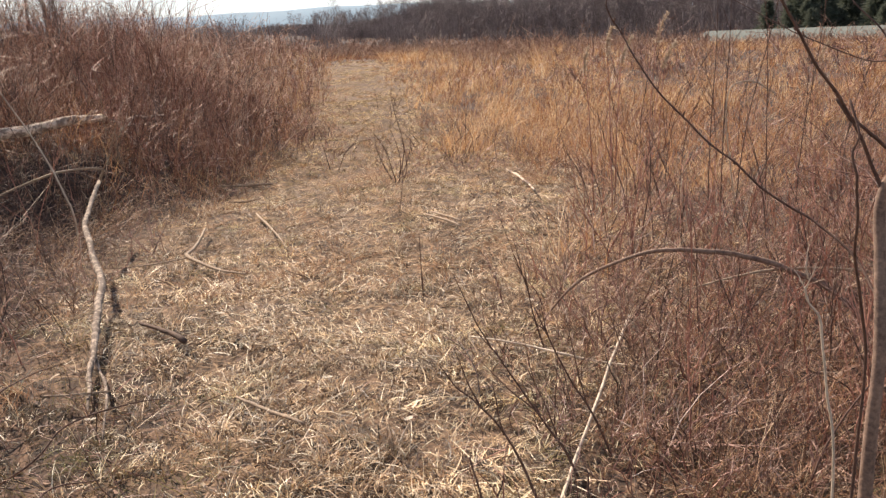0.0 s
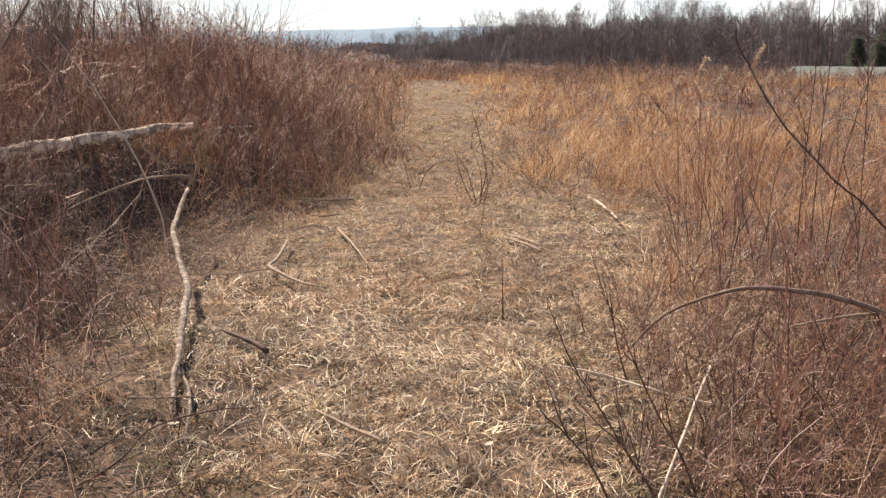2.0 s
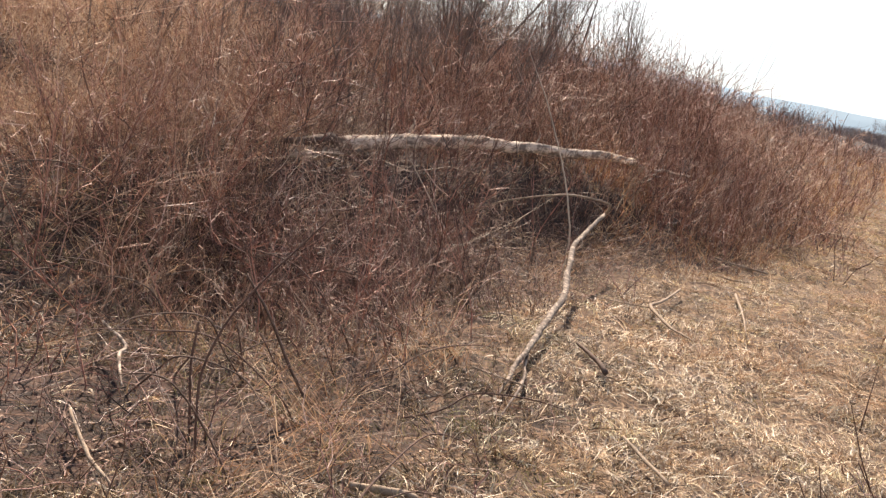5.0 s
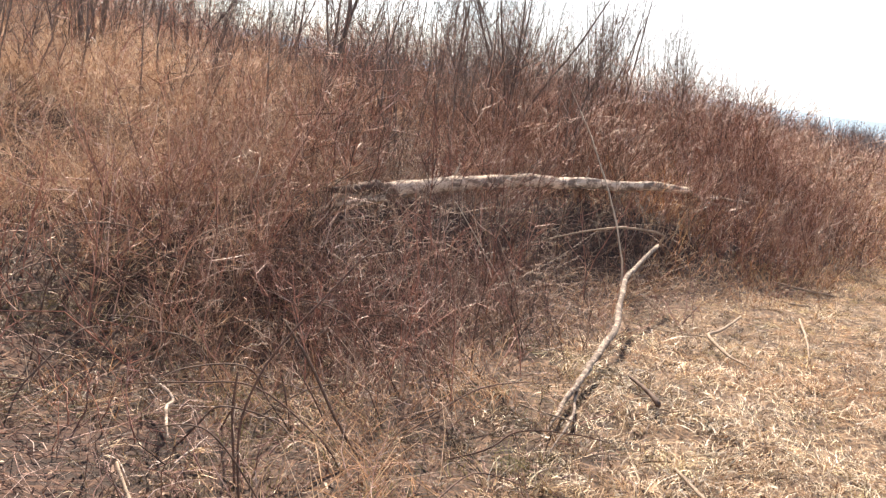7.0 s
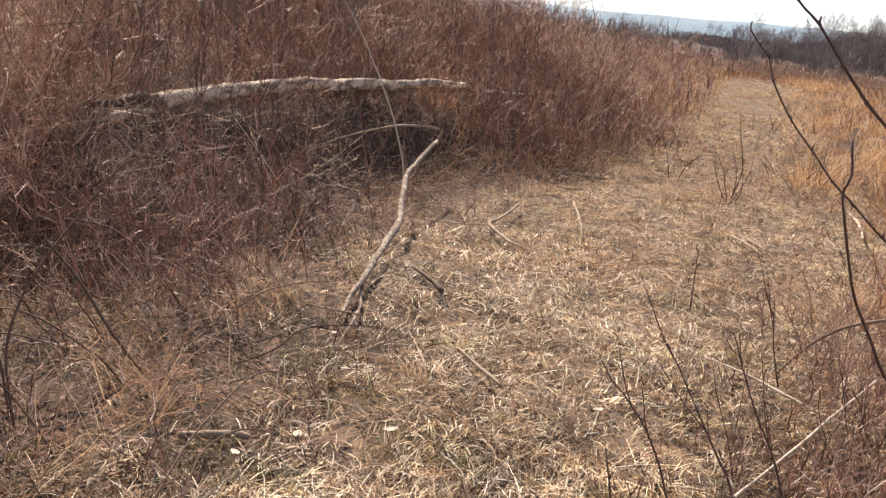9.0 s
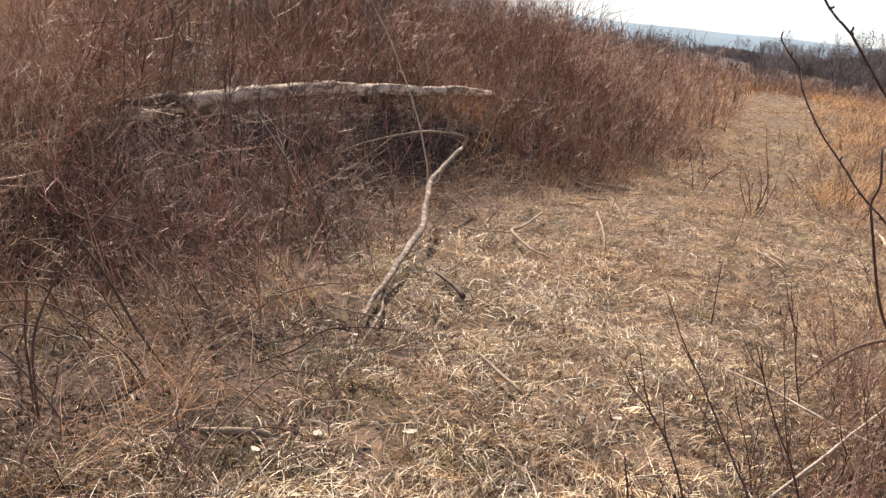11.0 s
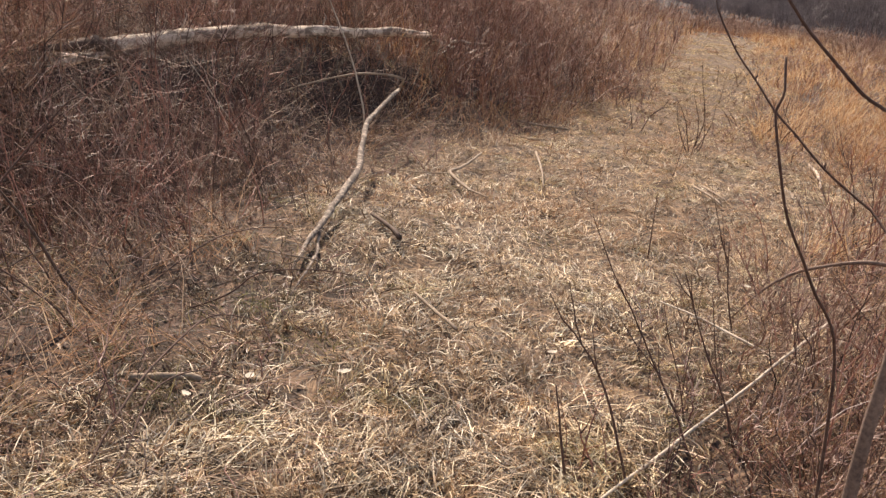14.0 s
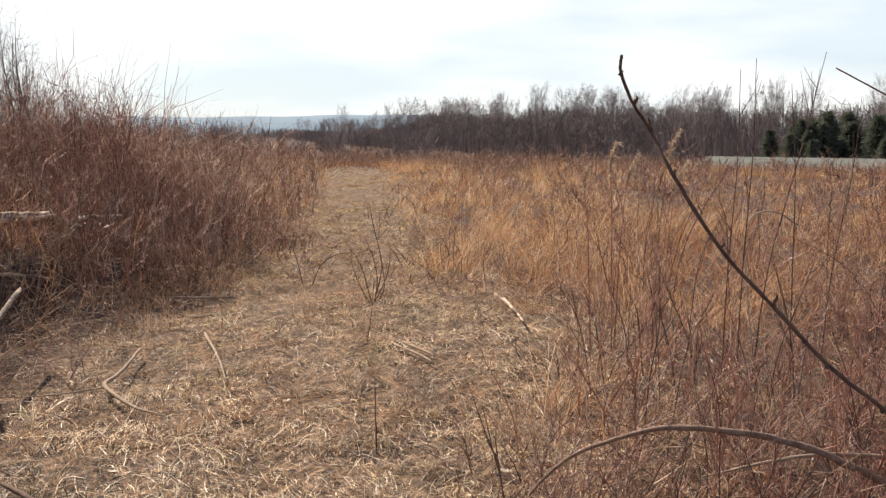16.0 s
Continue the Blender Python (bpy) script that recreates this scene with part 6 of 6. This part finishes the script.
# ---- stems standing up in front of the fallen log ----
LS = np.random.default_rng(91)
for i in range(20):
    y = LS.uniform(5.4, 10.2)
    x = float(np.interp(y, [4.7, 5.8, 7.2, 8.5, 10.4], [-2.7, -2.4, -2.1, -1.8, -1.4])) + LS.uniform(0.15, 0.6)
    z, h, l, k = float(ground_z(x, y)), LS.uniform(0.5, 1.0), LS.normal(0, 0.2), LS.normal(0, 0.06)
    stem([(x, y, z - 0.02), (x + l * 0.2 + k, y, z + h * 0.35), (x + l * 0.6 - k * 0.5, y + k, z + h * 0.7), (x + l, y + k, z + h)], 0.0048, "bare stem standing before the fallen log", 4, 930 + i, (M_TWIG, M_STICK, M_TWIG)[i % 3])


# ---- low stubble of cut brush on the path ----
n = 44
sx, sy = LS.uniform(0.7, 2.6, n), LS.uniform(10.8, 21.0, n)
stuff("brush_stubble", clump(sx, sy, LS.uniform(0.1, 0.24, n), LS.uniform(0.003, 0.0045, n), 11, 0.45, 0.17, 4, 0.1, (0, 0), 0.5), M_PURPLE, "low reddish stubble of brush on the path", "brush")


# ---- single dark sprouts among the brambles ----
for i in range(230):
    x, y = (FS.uniform(1.55, 3.6), FS.uniform(2.9, 6.8)) if i < 165 else (FS.uniform(-3.4, -0.5), FS.uniform(2.6, 7.5))
    if i < 165 and right_of(x, y) < FS.uniform(-0.6, 0.2) or i >= 165 and brush_of(x, y) < FS.uniform(-0.4, 0.4):
        continue
    z, h, l, k = float(ground_z(x, y)), FS.uniform(0.25, 0.85), FS.normal(0, 0.16), FS.normal(0, 0.1)
    stem([(x, y, z - 0.02), (x + l * 0.2, y + k * 0.3, z + h * 0.35), (x + l * 0.55 + FS.normal(0, 0.02), y + k * 0.6, z + h * 0.7), (x + l, y + k, z + h)], FS.uniform(0.0028, 0.005), "dark red-brown forked sprout standing in the brambles", 5, 900 + i, M_CANE if i % 3 else M_TWIG)


# ---- low canes by the start of the walk ----
for i in range(34):
    x, y = FS.uniform(-2.6, -0.2), FS.uniform(2.0, 4.6)
    if brush_of(x, y) < FS.uniform(-0.9, 0.5):
        continue
    z, l, a, e = float(ground_z(x, y)), FS.uniform(0.35, 0.9), FS.uniform(0, 6.28), FS.uniform(0.12, 0.42)
    dx, dy = math.cos(a) * l, math.sin(a) * l
    stick("bramble_cane", "low brown bramble cane leaning over the litter", [(x, y, z - 0.02), (x + dx * 0.2 + FS.normal(0, 0.03), y + dy * 0.2, z + e * 0.45), (x + dx * 0.5, y + dy * 0.5 + FS.normal(0, 0.03), z + e * 0.95), (x + dx * 0.8 + FS.normal(0, 0.03), y + dy * 0.8, z + e * 1.05), (x + dx * 1.05, y + dy * 1.05, z + e * 0.95)], [0.0042, 0.004, 0.0036, 0.003, 0.0018], (M_TWIG, M_DARKLOG)[i % 2], "standing stems", 5)


# ---- small things on the ground ----
def dead_leaf(x, y, size, label, mat, seed):
    r2 = np.random.default_rng(seed)
    n = 9
    v, f = [], []
    a = r2.uniform(0, 6.28)
    for i in range(n):
        s = i / (n - 1)
        w = size * 0.28 * math.sin(math.pi * min(1, s * 0.96 + 0.02)) ** 0.8
        for k in (-1, -0.5, 0, 0.5, 1):
            u, q = (s - 0.5) * size, k * w
            v.append((u * math.cos(a) - q * math.sin(a), u * math.sin(a) + q * math.cos(a), 0.012 + 0.25 * abs(q) + 0.35 * size * (s - 0.5) ** 2 + r2.normal(0, 0.0008)))
    for i in range(n - 1):
        for k in range(4):
            j = i * 5 + k
            f.append((j, j + 1, j + 6, j + 5))
    ob = tagged(new("dead_leaf", mesh_from("dead_leaf", v, f, mat, True)), label, "leaf", "single leaves")
    ob.location = (x, y, float(ground_z(x, y)) + 0.03)


M_PALELEAF = plain_material("papery_pale_leaf", (0.45, 0.39, 0.31), 0.7, 0.2, 40)
for i, (x, y, s) in enumerate(((-0.06, 2.83, 0.055), (-0.17, 2.58, 0.045), (0.22, 3.02, 0.06), (0.6, 4.2, 0.05), (1.75, 5.25, 0.07), (1.95, 5.35, 0.06), (-0.35, 3.9, 0.05), (0.9, 3.6, 0.05), (0.05, 5.3, 0.05), (0.75, 6.6, 0.06))):
    dead_leaf(x, y, s, "papery bleached leaf lying on the straw", M_PALELEAF, 700 + i)
